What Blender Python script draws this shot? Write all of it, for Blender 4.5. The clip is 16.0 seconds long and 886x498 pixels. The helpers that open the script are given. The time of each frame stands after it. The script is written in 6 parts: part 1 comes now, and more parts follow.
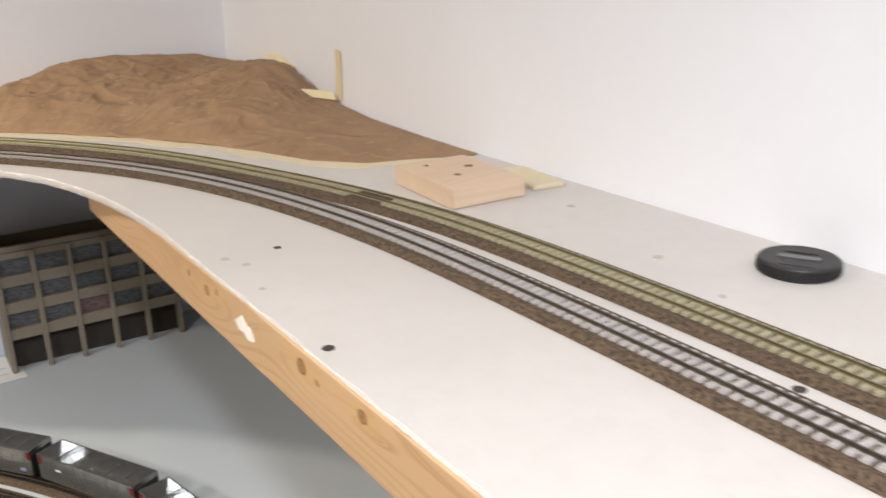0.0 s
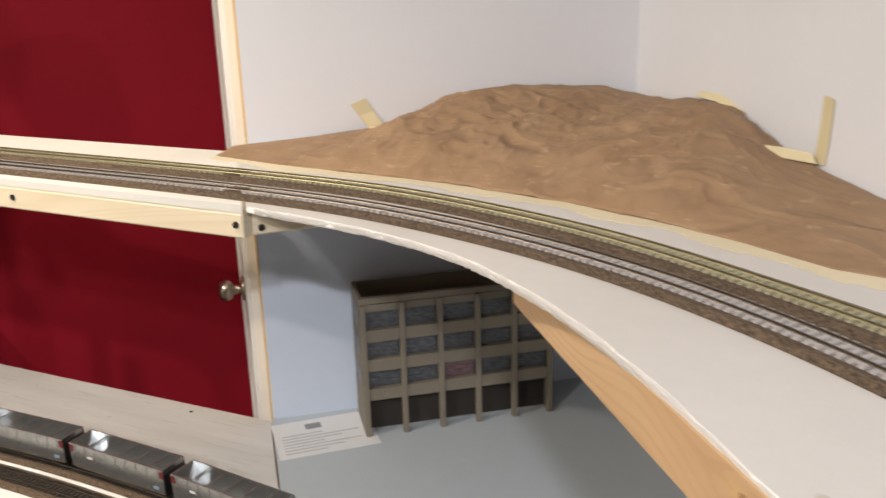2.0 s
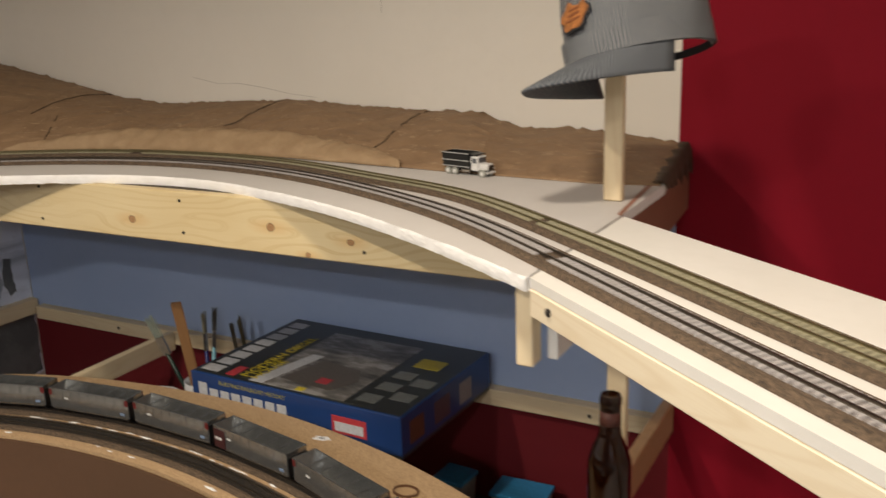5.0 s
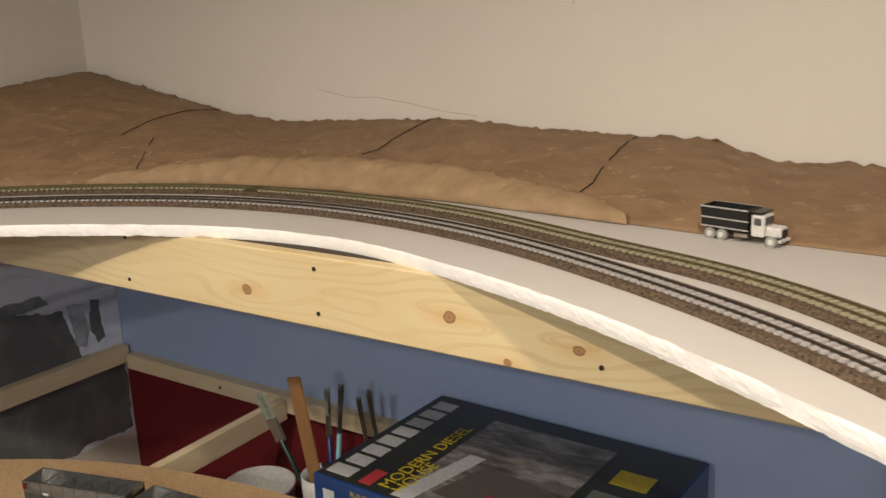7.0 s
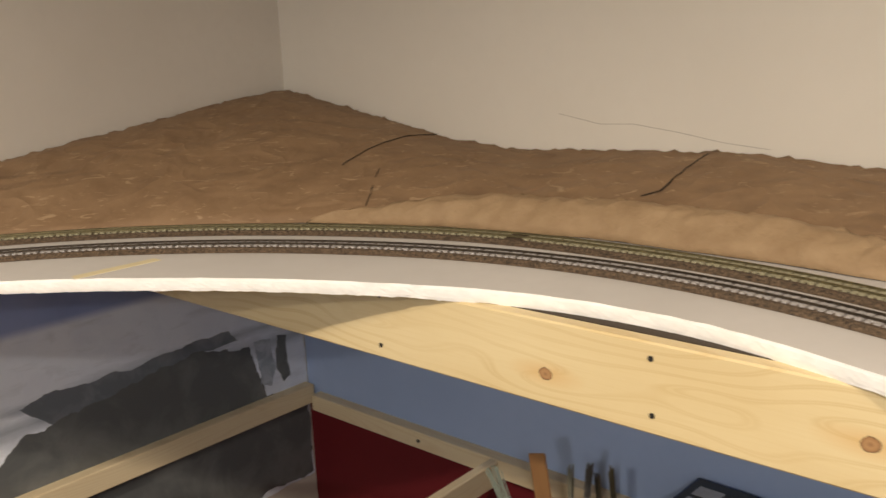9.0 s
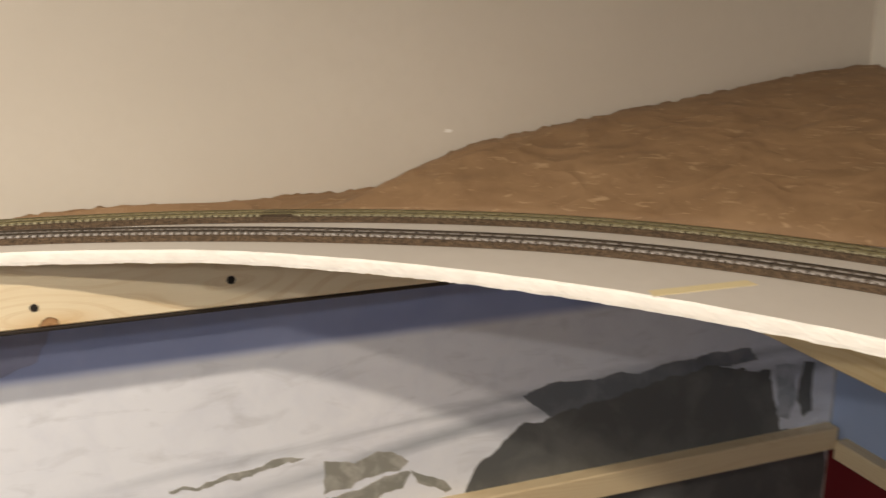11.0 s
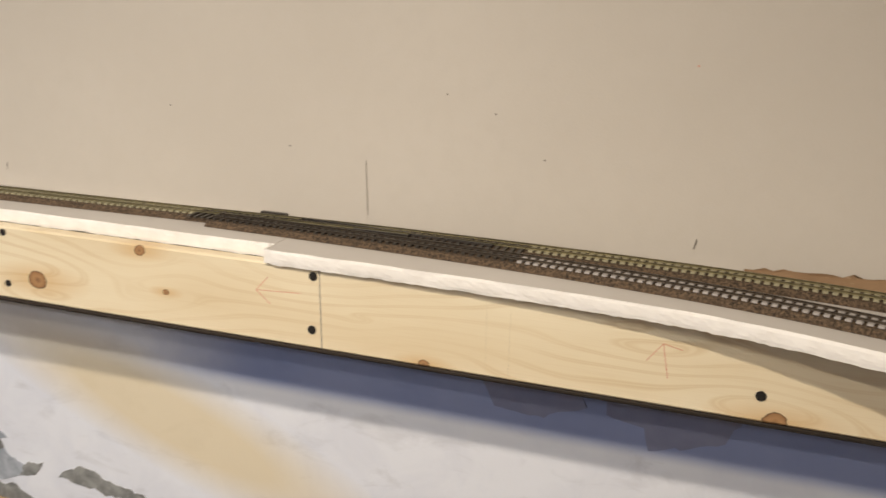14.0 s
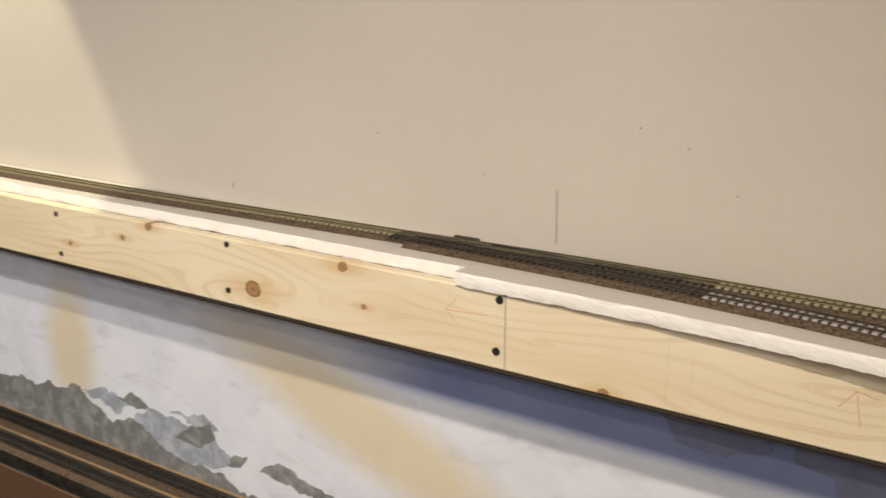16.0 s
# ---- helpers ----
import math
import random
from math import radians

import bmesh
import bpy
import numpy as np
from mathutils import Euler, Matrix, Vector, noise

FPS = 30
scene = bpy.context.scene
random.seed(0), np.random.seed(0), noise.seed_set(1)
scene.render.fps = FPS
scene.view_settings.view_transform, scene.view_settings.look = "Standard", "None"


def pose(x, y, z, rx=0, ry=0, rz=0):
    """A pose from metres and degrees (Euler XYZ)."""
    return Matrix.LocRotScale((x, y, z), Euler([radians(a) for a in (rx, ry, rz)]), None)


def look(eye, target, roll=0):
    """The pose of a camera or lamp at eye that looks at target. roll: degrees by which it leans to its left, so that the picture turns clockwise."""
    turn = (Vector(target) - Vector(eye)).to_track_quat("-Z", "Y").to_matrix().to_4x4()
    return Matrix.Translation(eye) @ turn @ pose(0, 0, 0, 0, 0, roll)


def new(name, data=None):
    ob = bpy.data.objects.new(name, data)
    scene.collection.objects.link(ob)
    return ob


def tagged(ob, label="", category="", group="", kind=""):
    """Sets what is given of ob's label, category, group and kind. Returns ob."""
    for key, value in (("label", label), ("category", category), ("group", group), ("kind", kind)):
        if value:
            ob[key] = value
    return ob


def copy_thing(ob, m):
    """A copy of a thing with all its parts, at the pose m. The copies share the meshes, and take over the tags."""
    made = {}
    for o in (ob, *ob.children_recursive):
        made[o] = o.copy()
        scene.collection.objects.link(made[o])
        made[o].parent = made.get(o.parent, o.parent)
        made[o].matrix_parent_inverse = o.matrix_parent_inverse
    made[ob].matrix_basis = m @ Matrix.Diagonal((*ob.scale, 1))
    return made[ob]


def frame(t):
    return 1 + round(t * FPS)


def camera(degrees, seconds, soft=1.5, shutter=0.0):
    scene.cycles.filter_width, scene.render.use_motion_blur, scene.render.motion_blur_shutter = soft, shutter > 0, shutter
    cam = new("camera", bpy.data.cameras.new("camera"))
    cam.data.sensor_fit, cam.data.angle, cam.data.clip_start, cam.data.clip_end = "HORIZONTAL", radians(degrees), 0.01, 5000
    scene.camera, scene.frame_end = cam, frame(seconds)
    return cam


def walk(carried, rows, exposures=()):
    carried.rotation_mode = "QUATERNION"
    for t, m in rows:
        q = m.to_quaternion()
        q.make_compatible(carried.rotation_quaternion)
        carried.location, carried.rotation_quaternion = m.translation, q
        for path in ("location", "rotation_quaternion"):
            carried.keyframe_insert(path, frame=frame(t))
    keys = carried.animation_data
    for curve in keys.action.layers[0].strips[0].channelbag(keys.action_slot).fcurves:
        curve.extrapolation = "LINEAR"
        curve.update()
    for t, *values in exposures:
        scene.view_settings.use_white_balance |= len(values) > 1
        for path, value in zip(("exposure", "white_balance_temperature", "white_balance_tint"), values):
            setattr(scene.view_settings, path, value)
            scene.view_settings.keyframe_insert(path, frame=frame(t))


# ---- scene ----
# exposure of the clip's camera along the walk: seconds, stops, kelvin, tint
EXPOSURES = [(0.0, -0.03, 6400, 10), (0.5, 0.0, 6400, 10), (1.0, 0.06, 6400, 10), (2.0, 0.04, 6400, 10), (3.0, -0.11, 6450, 10), (3.5, -0.09, 6450, 10), (4.0, -0.19, 6450, 10), (5.0, -0.29, 6500, 10), (7.5, -0.05, 6600, 10), (10.5, 0.05, 6850, 10), (11.5, -0.26, 6900, 10), (12.5, -0.37, 6800, 10), (13.0, -0.34, 6700, 10), (14.0, -0.41, 6650, 10), (15.0, -0.40, 6650, 10), (16.0, -0.47, 6650, 10)]
cam = camera(52.84, 16.0, shutter=0.4)
PATH = [
    (0, (-0.0921, 0.2074, 1.6171), (0.4212, 1.0019, 1.2924), -1.53),
    (0.5, (-0.0986, 0.2974, 1.6149), (0.3379, 1.1391, 1.2968), -1.57),
    (1, (-0.1020, 0.3943, 1.6160), (0.2603, 1.2750, 1.3108), -1.77),
    (1.5, (-0.1088, 0.4926, 1.6186), (0.1836, 1.3992, 1.3143), -1.64),
    (2, (-0.1225, 0.5982, 1.6194), (0.0950, 1.5258, 1.3157), -1.56),
    (2.5, (-0.1523, 0.7043, 1.6198), (-0.0436, 1.6537, 1.3253), -1.66),
    (3, (-0.2107, 0.8680, 1.6155), (-0.2360, 1.8263, 1.3306), -1.78),
    (3.5, (-0.2699, 0.9919, 1.6239), (-0.4003, 1.9451, 1.3508), -1.47),
    (4, (-0.3173, 1.1253, 1.6220), (-0.5814, 2.0535, 1.3601), -1.84),
    (4.5, (-0.3802, 1.2693, 1.6234), (-0.7614, 2.1611, 1.3798), -1.86),
    (5, (-0.4691, 1.3993, 1.6205), (-0.9311, 2.2479, 1.3626), -1.96),
    (5.2, (-0.5196, 1.4488, 1.6181), (-1.0061, 2.2871, 1.3721), -2.18),
    (7.3, (-0.9068, 1.7486, 1.6051), (-1.4597, 2.5447, 1.3588), -2.62),
    (7.5, (-0.9406, 1.7572, 1.6125), (-1.4971, 2.5520, 1.3708), -2.96),
    (8, (-1.0270, 1.7793, 1.6177), (-1.6037, 2.5627, 1.3862), -2.94),
    (8.2, (-1.0622, 1.7888, 1.6188), (-1.6538, 2.5614, 1.3884), -2.86),
    (10.3, (-1.3719, 1.7915, 1.6194), (-2.1851, 2.3199, 1.3756), -1.57),
    (11, (-1.5088, 1.8129, 1.6151), (-2.4216, 2.1319, 1.3600), -0.74),
    (11.5, (-1.6100, 1.7780, 1.6150), (-2.5509, 1.9880, 1.3620), 0.10),
    (12, (-1.7123, 1.7568, 1.6000), (-2.6759, 1.8390, 1.3456), -0.32),
    (12.5, (-1.8106, 1.6593, 1.5998), (-2.7756, 1.6874, 1.3392), 0.97),
    (13, (-1.8530, 1.6170, 1.5810), (-2.8217, 1.5451, 1.3436), 1.43),
    (13.5, (-1.8372, 1.6115, 1.5999), (-2.7878, 1.4222, 1.3540), 2.04),
    (14, (-1.8068, 1.6289, 1.6082), (-2.7299, 1.3387, 1.3556), 2.54),
    (14.5, (-1.7927, 1.6398, 1.6119), (-2.6918, 1.2819, 1.3597), 2.36),
    (15, (-1.7836, 1.6455, 1.6143), (-2.6743, 1.2646, 1.3663), 2.25),
    (15.5, (-1.7874, 1.6442, 1.6132), (-2.6675, 1.2342, 1.3736), 1.98),
    (16, (-1.7817, 1.6481, 1.6145), (-2.6219, 1.1570, 1.3840), 2.31),
]
walk(cam, [(t, look(eye, target, roll)) for t, eye, target, roll in PATH], EXPOSURES)

# ---- world and light ----
world = bpy.data.worlds.new("world")
scene.world = world
world.use_nodes = True
world.node_tree.nodes["Background"].inputs[0].default_value = (0.05, 0.055, 0.06, 1)
world.node_tree.nodes["Background"].inputs[1].default_value = 0.2

TH = 0.015        # thickness of the deck boards
DECK = 1.360      # top of the upper deck
LOW = 0.877       # top of the lower deck
FLOOR = -0.08
CEIL = 2.36
X_EAST, X_WEST = 0.56, -2.765
Y_NORTH, Y_CORNER, Y_SOUTH = 3.05, 2.02, -2.4
X_RETURN = -0.108


def lamp(name, place, aim, power, colour, size, size_y=None, spread=180):
    data = bpy.data.lights.new(name, "AREA")
    data.energy, data.color, data.spread = power, colour, math.radians(spread)
    if size_y:
        data.shape, data.size, data.size_y = "RECTANGLE", size, size_y
    else:
        data.shape, data.size = "DISK", size
    ob = new(name, data)
    ob.matrix_world = look(place, aim)
    return ob


# small ceiling lamps
WARM, PALE = (1.0, 0.87, 0.71), (1.0, 0.94, 0.86)
lamp("ceiling_lamp", (-0.78, 1.78, 2.33), (-0.78, 1.78, 0), 15, WARM, 0.12)
lamp("ceiling_lamp", (-1.62, 1.22, 2.33), (-1.62, 1.22, 0), 25, WARM, 0.08, spread=150)
lamp("ceiling_lamp", (-1.30, 0.24, 2.33), (-1.30, 0.24, 0), 25, PALE, 0.13)
lamp("ceiling_lamp", (-0.32, -0.30, 2.33), (-0.32, -0.30, 0), 34, (0.98, 0.97, 1.0), 0.16)
wash = bpy.data.lights.new("wall_spot", "SPOT")
wash.energy, wash.color, wash.spot_size, wash.spot_blend, wash.shadow_soft_size = 55, (1.0, 0.88, 0.60), math.radians(53), 0.08, 0.02
new("wall_spot", wash).matrix_world = look((-2.55, 0.08, 2.33), (-2.55, 0.08, 0), 0)


# ---- materials ----
class Nodes:
    """A small builder of node materials."""

    def __init__(self, name, rough=0.6, metal=0.0):
        self.mat = bpy.data.materials.new(name)
        self.mat.use_nodes = True
        self.tree = self.mat.node_tree
        self.bsdf = self.tree.nodes["Principled BSDF"]
        self.bsdf.inputs["Roughness"].default_value = rough
        self.bsdf.inputs["Metallic"].default_value = metal
        self.coord = None

    def add(self, kind, **values):
        node = self.tree.nodes.new(kind)
        for key, value in values.items():
            node.inputs[key.replace("_", " ")].default_value = value
        return node

    def link(self, a, b):
        self.tree.links.new(a, b)

    def place(self, scale=(1, 1, 1), turn=(0, 0, 0)):
        if self.coord is None:
            self.coord = self.tree.nodes.new("ShaderNodeTexCoord")
        m = self.tree.nodes.new("ShaderNodeMapping")
        m.inputs["Scale"].default_value = scale
        m.inputs["Rotation"].default_value = turn
        self.link(self.coord.outputs["Object"], m.inputs["Vector"])
        return m.outputs[0]

    def noise(self, size, detail=4.0, rough=0.55, stretch=(1, 1, 1), warp=0.0, turn=(0, 0, 0)):
        n = self.add("ShaderNodeTexNoise", Scale=1.0 / size, Detail=detail, Roughness=rough, Distortion=warp)
        self.link(self.place(stretch, turn), n.inputs["Vector"])
        return n.outputs["Fac"]

    def ramp(self, fac, stops):
        r = self.tree.nodes.new("ShaderNodeValToRGB")
        el = r.color_ramp.elements
        while len(el) < len(stops):
            el.new(0.5)
        for e, (p, c) in zip(el, stops):
            e.position, e.color = p, (*c, 1) if len(c) == 3 else c
        self.link(fac, r.inputs[0])
        return r.outputs[0]

    def mix(self, a, b, fac, mode="MIX"):
        m = self.tree.nodes.new("ShaderNodeMix")
        m.data_type, m.blend_type = "RGBA", mode
        for value, socket in ((a, m.inputs[6]), (b, m.inputs[7]), (fac, m.inputs[0])):
            if isinstance(value, (int, float)):
                socket.default_value = value
            elif isinstance(value, tuple):
                socket.default_value = (*value, 1)
            else:
                self.link(value, socket)
        return m.outputs[2]

    def colour(self, value):
        if isinstance(value, tuple):
            self.bsdf.inputs["Base Color"].default_value = (*value, 1)
        else:
            self.link(value, self.bsdf.inputs["Base Color"])
        return self

    def bump(self, fac, strength=0.3, depth=0.001):
        b = self.add("ShaderNodeBump", Strength=strength, Distance=depth)
        self.link(fac, b.inputs["Height"])
        if self.bsdf.inputs["Normal"].is_linked:
            self.link(self.bsdf.inputs["Normal"].links[0].from_socket, b.inputs["Normal"])
        self.link(b.outputs[0], self.bsdf.inputs["Normal"])
        return self

    def island(self):
        g = self.tree.nodes.new("ShaderNodeNewGeometry")
        return g.outputs["Random Per Island"]

    def each(self):
        g = self.tree.nodes.new("ShaderNodeObjectInfo")
        return g.outputs["Random"]


def painted(name, base, other, rough=0.6, grain=0.0008, relief=0.25, patch=0.35):
    """Plain paint with slight blotches and a fine roller texture."""
    n = Nodes(name, rough)
    big = n.ramp(n.noise(patch, 5), [(0.35, base), (0.7, other)])
    n.colour(n.mix(big, other, n.ramp(n.noise(0.02, 3), [(0.45, (0, 0, 0)), (0.8, (0.5, 0.5, 0.5))])))
    n.bump(n.noise(grain * 4, 3), relief, 0.0006)
    return n.mat


def wood(name, light, dark, along="X", knots=True, rough=0.55, ring=0.016):
    """Pine: long grain with growth rings and knots, running along one local axis."""
    n = Nodes(name, rough)
    k = {"X": 0, "Y": 1, "Z": 2}[along]
    st = [1.0, 1.0, 1.0]
    st[k] = 0.06
    fine = n.noise(0.0016, 3, 0.6, tuple(v if v == 1 else 0.02 for v in st))
    # growth rings: level lines of one long, slowly changing field
    field = n.noise(ring * 6, 1.5, 0.4, tuple(v if v == 1 else 0.12 for v in st), 0.6)
    many = n.add("ShaderNodeMath")
    many.operation = "MULTIPLY"
    many.inputs[1].default_value = 150.0
    n.link(field, many.inputs[0])
    wave = n.add("ShaderNodeMath")
    wave.operation = "SINE"
    n.link(many.outputs[0], wave.inputs[0])
    broad = n.noise(0.08, 2, 0.5, tuple(v if v == 1 else 0.15 for v in st))
    warmer = tuple(0.72 * a + 0.28 * c for a, c in zip(light, dark))
    base = n.ramp(broad, [(0.35, light), (0.70, warmer)])
    base = n.mix(base, dark, n.ramp(wave.outputs[0], [(0.1, (0, 0, 0)), (0.8, (0.16, 0.16, 0.16)), (1.0, (0.26, 0.26, 0.26))]))
    base = n.mix(base, dark, n.ramp(fine, [(0.5, (0, 0, 0)), (0.85, (0.28, 0.28, 0.28))]))
    if knots:
        v = n.add("ShaderNodeTexVoronoi", Scale=1 / 0.17)
        st2 = [1.0, 1.0, 1.0]
        st2[k] = 0.75
        n.link(n.place(tuple(st2)), v.inputs["Vector"])
        spot = n.ramp(v.outputs["Distance"], [(0.02, (0.85, 0.85, 0.85)), (0.035, (0.35, 0.35, 0.35)), (0.075, (0, 0, 0))])
        base = n.mix(base, (0.20, 0.10, 0.045), spot)
    n.colour(base)
    n.bump(fine, 0.12, 0.0005)
    return n.mat


def knotty_board(name, light, dark, knots, ring=0.012):
    """A pine board whose grain flows along x and round its knots; knots: (x, z, radius, brown)."""
    n = Nodes(name, 0.5)
    n.place()
    xyz = n.tree.nodes.new("ShaderNodeSeparateXYZ")
    n.link(n.coord.outputs["Object"], xyz.inputs[0])

    def calc(kind, a, b):
        m = n.tree.nodes.new("ShaderNodeMath")
        m.operation = kind
        for value, socket in ((a, m.inputs[0]), (b, m.inputs[1])):
            if isinstance(value, (int, float)):
                socket.default_value = value
            else:
                n.link(value, socket)
        return m.outputs[0]

    x, z = xyz.outputs["X"], xyz.outputs["Z"]
    wander = calc("MULTIPLY", calc("SUBTRACT", n.noise(0.20, 2, 0.45, (0.45, 1, 1)), 0.5), 0.16)
    flow = calc("ADD", z, wander)
    brown, halo = None, None
    for kx, kz, r, strength in knots:
        dx = calc("MULTIPLY", calc("SUBTRACT", x, kx), 0.30)
        dz = calc("SUBTRACT", z, kz)
        d2 = calc("ADD", calc("MULTIPLY", dx, dx), calc("MULTIPLY", dz, dz))
        flow = calc("SUBTRACT", flow, calc("MULTIPLY", dz, calc("DIVIDE", 9.0 * r * r, calc("ADD", d2, 4.0 * r * r))))
        if strength:
            wx = calc("MULTIPLY", calc("SUBTRACT", x, kx), 0.85)
            near = calc("SQRT", calc("ADD", calc("MULTIPLY", wx, wx), calc("MULTIPLY", dz, dz)), 0.0)
            near = calc("DIVIDE", calc("ADD", near, calc("MULTIPLY", calc("SUBTRACT", n.noise(0.006, 2), 0.5), 0.5 * r)), r)
            v = calc("MULTIPLY", near, 1.0)
            brown = v if brown is None else calc("MINIMUM", brown, v)
            glow = calc("DIVIDE", calc("SQRT", d2, 0.0), 2.2 * r)
            halo = glow if halo is None else calc("MINIMUM", halo, glow)
    wave = calc("SINE", calc("ADD", calc("MULTIPLY", flow, 6.283 / ring), calc("MULTIPLY", n.noise(0.05, 3, 0.5, (0.15, 1, 1)), 3.0)), 0.0)
    fine = n.noise(0.0014, 3, 0.6, (0.02, 1, 1))
    blotch = n.noise(0.12, 3, 0.5, (0.3, 1, 1))
    warm = tuple(0.55 * a + 0.45 * c for a, c in zip(light, dark))
    base = n.ramp(blotch, [(0.38, light), (0.72, warm)])
    fade = n.ramp(n.noise(0.07, 2, 0.5, (0.3, 1, 1)), [(0.35, (0.08, 0.08, 0.08)), (0.70, (0.62, 0.62, 0.62))])
    lines = n.ramp(wave, [(0.35, (0, 0, 0)), (0.95, (1, 1, 1)), (1.0, (0.4, 0.4, 0.4))])
    base = n.mix(base, dark, n.mix((0, 0, 0), lines, fade))
    base = n.mix(base, dark, n.ramp(fine, [(0.5, (0, 0, 0)), (0.85, (0.22, 0.22, 0.22))]))
    if halo is not None:
        base = n.mix(base, (0.62, 0.40, 0.17), n.ramp(halo, [(0.25, (0.6, 0.6, 0.6)), (1.0, (0, 0, 0))]))
        core = n.ramp(brown, [(0.0, (0.20, 0.095, 0.040)), (0.45, (0.40, 0.22, 0.10)), (0.80, (0.30, 0.155, 0.065)), (0.95, (0.07, 0.035, 0.018))])
        base = n.mix(base, core, n.ramp(brown, [(0.96, (0.95, 0.95, 0.95)), (1.0, (0.0, 0.0, 0.0))]))
    n.colour(base)
    n.bump(fine, 0.12, 0.0005)
    return n.mat


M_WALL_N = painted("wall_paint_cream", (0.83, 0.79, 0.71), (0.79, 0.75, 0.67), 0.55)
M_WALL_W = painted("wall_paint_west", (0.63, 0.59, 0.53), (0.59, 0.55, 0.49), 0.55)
M_WALL_E = painted("wall_paint_white", (0.79, 0.805, 0.85), (0.76, 0.775, 0.82), 0.55)
M_RED = painted("red_wall_paint", (0.245, 0.0032, 0.015), (0.215, 0.0028, 0.013), 0.75)
M_RED.node_tree.nodes["Principled BSDF"].inputs["Specular IOR Level"].default_value = 0.2
# darker copy of the red: shade behind the benchwork put into the colour
M_RED_LOW = painted("red_wall_paint_shaded", (0.14, 0.0012, 0.006), (0.12, 0.001, 0.005), 0.8)
# unseen wall, ceiling and floor: dark colours hold down the bounced light
M_SOUTH = painted("far_wall_paint", (0.20, 0.18, 0.16), (0.17, 0.15, 0.13), 0.7)
M_CEIL = painted("ceiling_paint", (0.48, 0.45, 0.41), (0.44, 0.41, 0.37), 0.8)
M_FLOORING = painted("floor_covering", (0.10, 0.08, 0.065), (0.08, 0.065, 0.05), 0.6)
M_TRIM = painted("white_gloss_paint", (0.86, 0.85, 0.81), (0.83, 0.82, 0.78), 0.4)
M_DECK = painted("deck_white_paint", (0.60, 0.575, 0.55), (0.545, 0.52, 0.495), 0.6, 0.0012, 0.35, 0.25)
M_FOAM = painted("raw_white_edge", (0.90, 0.89, 0.87), (0.83, 0.815, 0.79), 0.7, 0.0016, 0.8, 0.02)
M_GREY = painted("pale_grey_board_paint", (0.51, 0.56, 0.60), (0.47, 0.52, 0.56), 0.6)
M_SKY = painted("sky_blue_backdrop_paint", (0.39, 0.50, 0.74), (0.35, 0.46, 0.70), 0.6)


M_PALESKY = painted("pale_sky_backdrop_paint", (0.60, 0.67, 0.79), (0.56, 0.63, 0.76), 0.6)
M_BRIDGE = painted("bridge_white_paint", (0.76, 0.74, 0.695), (0.69, 0.67, 0.62), 0.55, 0.0012, 0.35, 0.25)
PINE_L, PINE_D = (0.78, 0.655, 0.44), (0.60, 0.42, 0.22)
M_PINE_X = wood("pine_x", PINE_L, PINE_D, "X")
M_PINE_Y = wood("pine_y", PINE_L, PINE_D, "Y")
M_PINE_Z = wood("pine_z", PINE_L, PINE_D, "Z", False)
M_PINE_BRIDGE = wood("pale_bridge_pine", (0.78, 0.69, 0.52), (0.60, 0.46, 0.28), "X")
M_PINE_ORANGE = wood("aged_pine", (0.58, 0.38, 0.21), (0.44, 0.25, 0.11), "X")
def whitewash():
    """Grey-white wash over wood; the grain runs along local x."""
    n = Nodes("whitewashed_plank", 0.65)
    base = n.ramp(n.noise(0.05, 4, 0.6, (0.15, 1, 1), 0.3), [(0.35, (0.72, 0.71, 0.69)), (0.7, (0.61, 0.60, 0.58))])
    base = n.mix(base, (0.40, 0.38, 0.35), n.ramp(n.noise(0.006, 3, 0.6, (0.05, 1, 1), 0.2), [(0.58, (0, 0, 0)), (0.75, (0.5, 0.5, 0.5))]))
    base = n.mix(base, (0.26, 0.24, 0.22), n.ramp(n.noise(0.022, 4, 0.65, (0.5, 1, 1), 0.7), [(0.66, (0, 0, 0)), (0.73, (0.7, 0.7, 0.7))]))
    n.colour(base)
    n.bump(n.noise(0.004, 3, 0.6, (0.1, 1, 1)), 0.4, 0.001)
    return n.mat


M_PLANK = whitewash()


def ridges(n, size, stretch=(1, 1, 1), turn=(0, 0, 0), warp=0.4):
    """Sharp fold lines, as height."""
    return n.ramp(n.noise(size, 2, 0.45, stretch, warp, turn), [(0.32, (0, 0, 0)), (0.5, (1, 1, 1)), (0.68, (0, 0, 0))])


def kraft(name, deep, pale):
    n = Nodes(name, 0.75)
    tone = n.ramp(n.noise(0.06, 4, 0.6), [(0.3, deep), (0.7, pale)])
    n.colour(n.mix(tone, (0.46, 0.32, 0.19), n.ramp(n.noise(0.022, 3, 0.62, (0.7, 0.7, 3.2), 1.2), [(0.60, (0, 0, 0)), (0.70, (0.75, 0.75, 0.75))])))
    n.bump(ridges(n, 0.10, (1, 1, 1.6), (0.5, 0.3, 0.6)), 0.5, 0.008)
    n.bump(ridges(n, 0.040, (1.4, 1, 1), (0.2, 0.7, 0.3)), 0.16, 0.003)
    n.bump(n.noise(0.005, 4, 0.6), 0.3, 0.001)
    return n.mat


M_KRAFT = kraft("brown_kraft_paper", (0.225, 0.136, 0.071), (0.295, 0.186, 0.101))
M_KRAFT_TAN = kraft("tan_kraft_paper", (0.265, 0.160, 0.086), (0.335, 0.213, 0.120))


def cork(name, a, b):
    n = Nodes(name, 0.9)
    n.colour(n.ramp(n.noise(0.0027, 3, 0.75), [(0.38, a), (0.60, b)]))
    n.bump(n.noise(0.0030, 3, 0.7), 1.0, 0.002)
    return n.mat


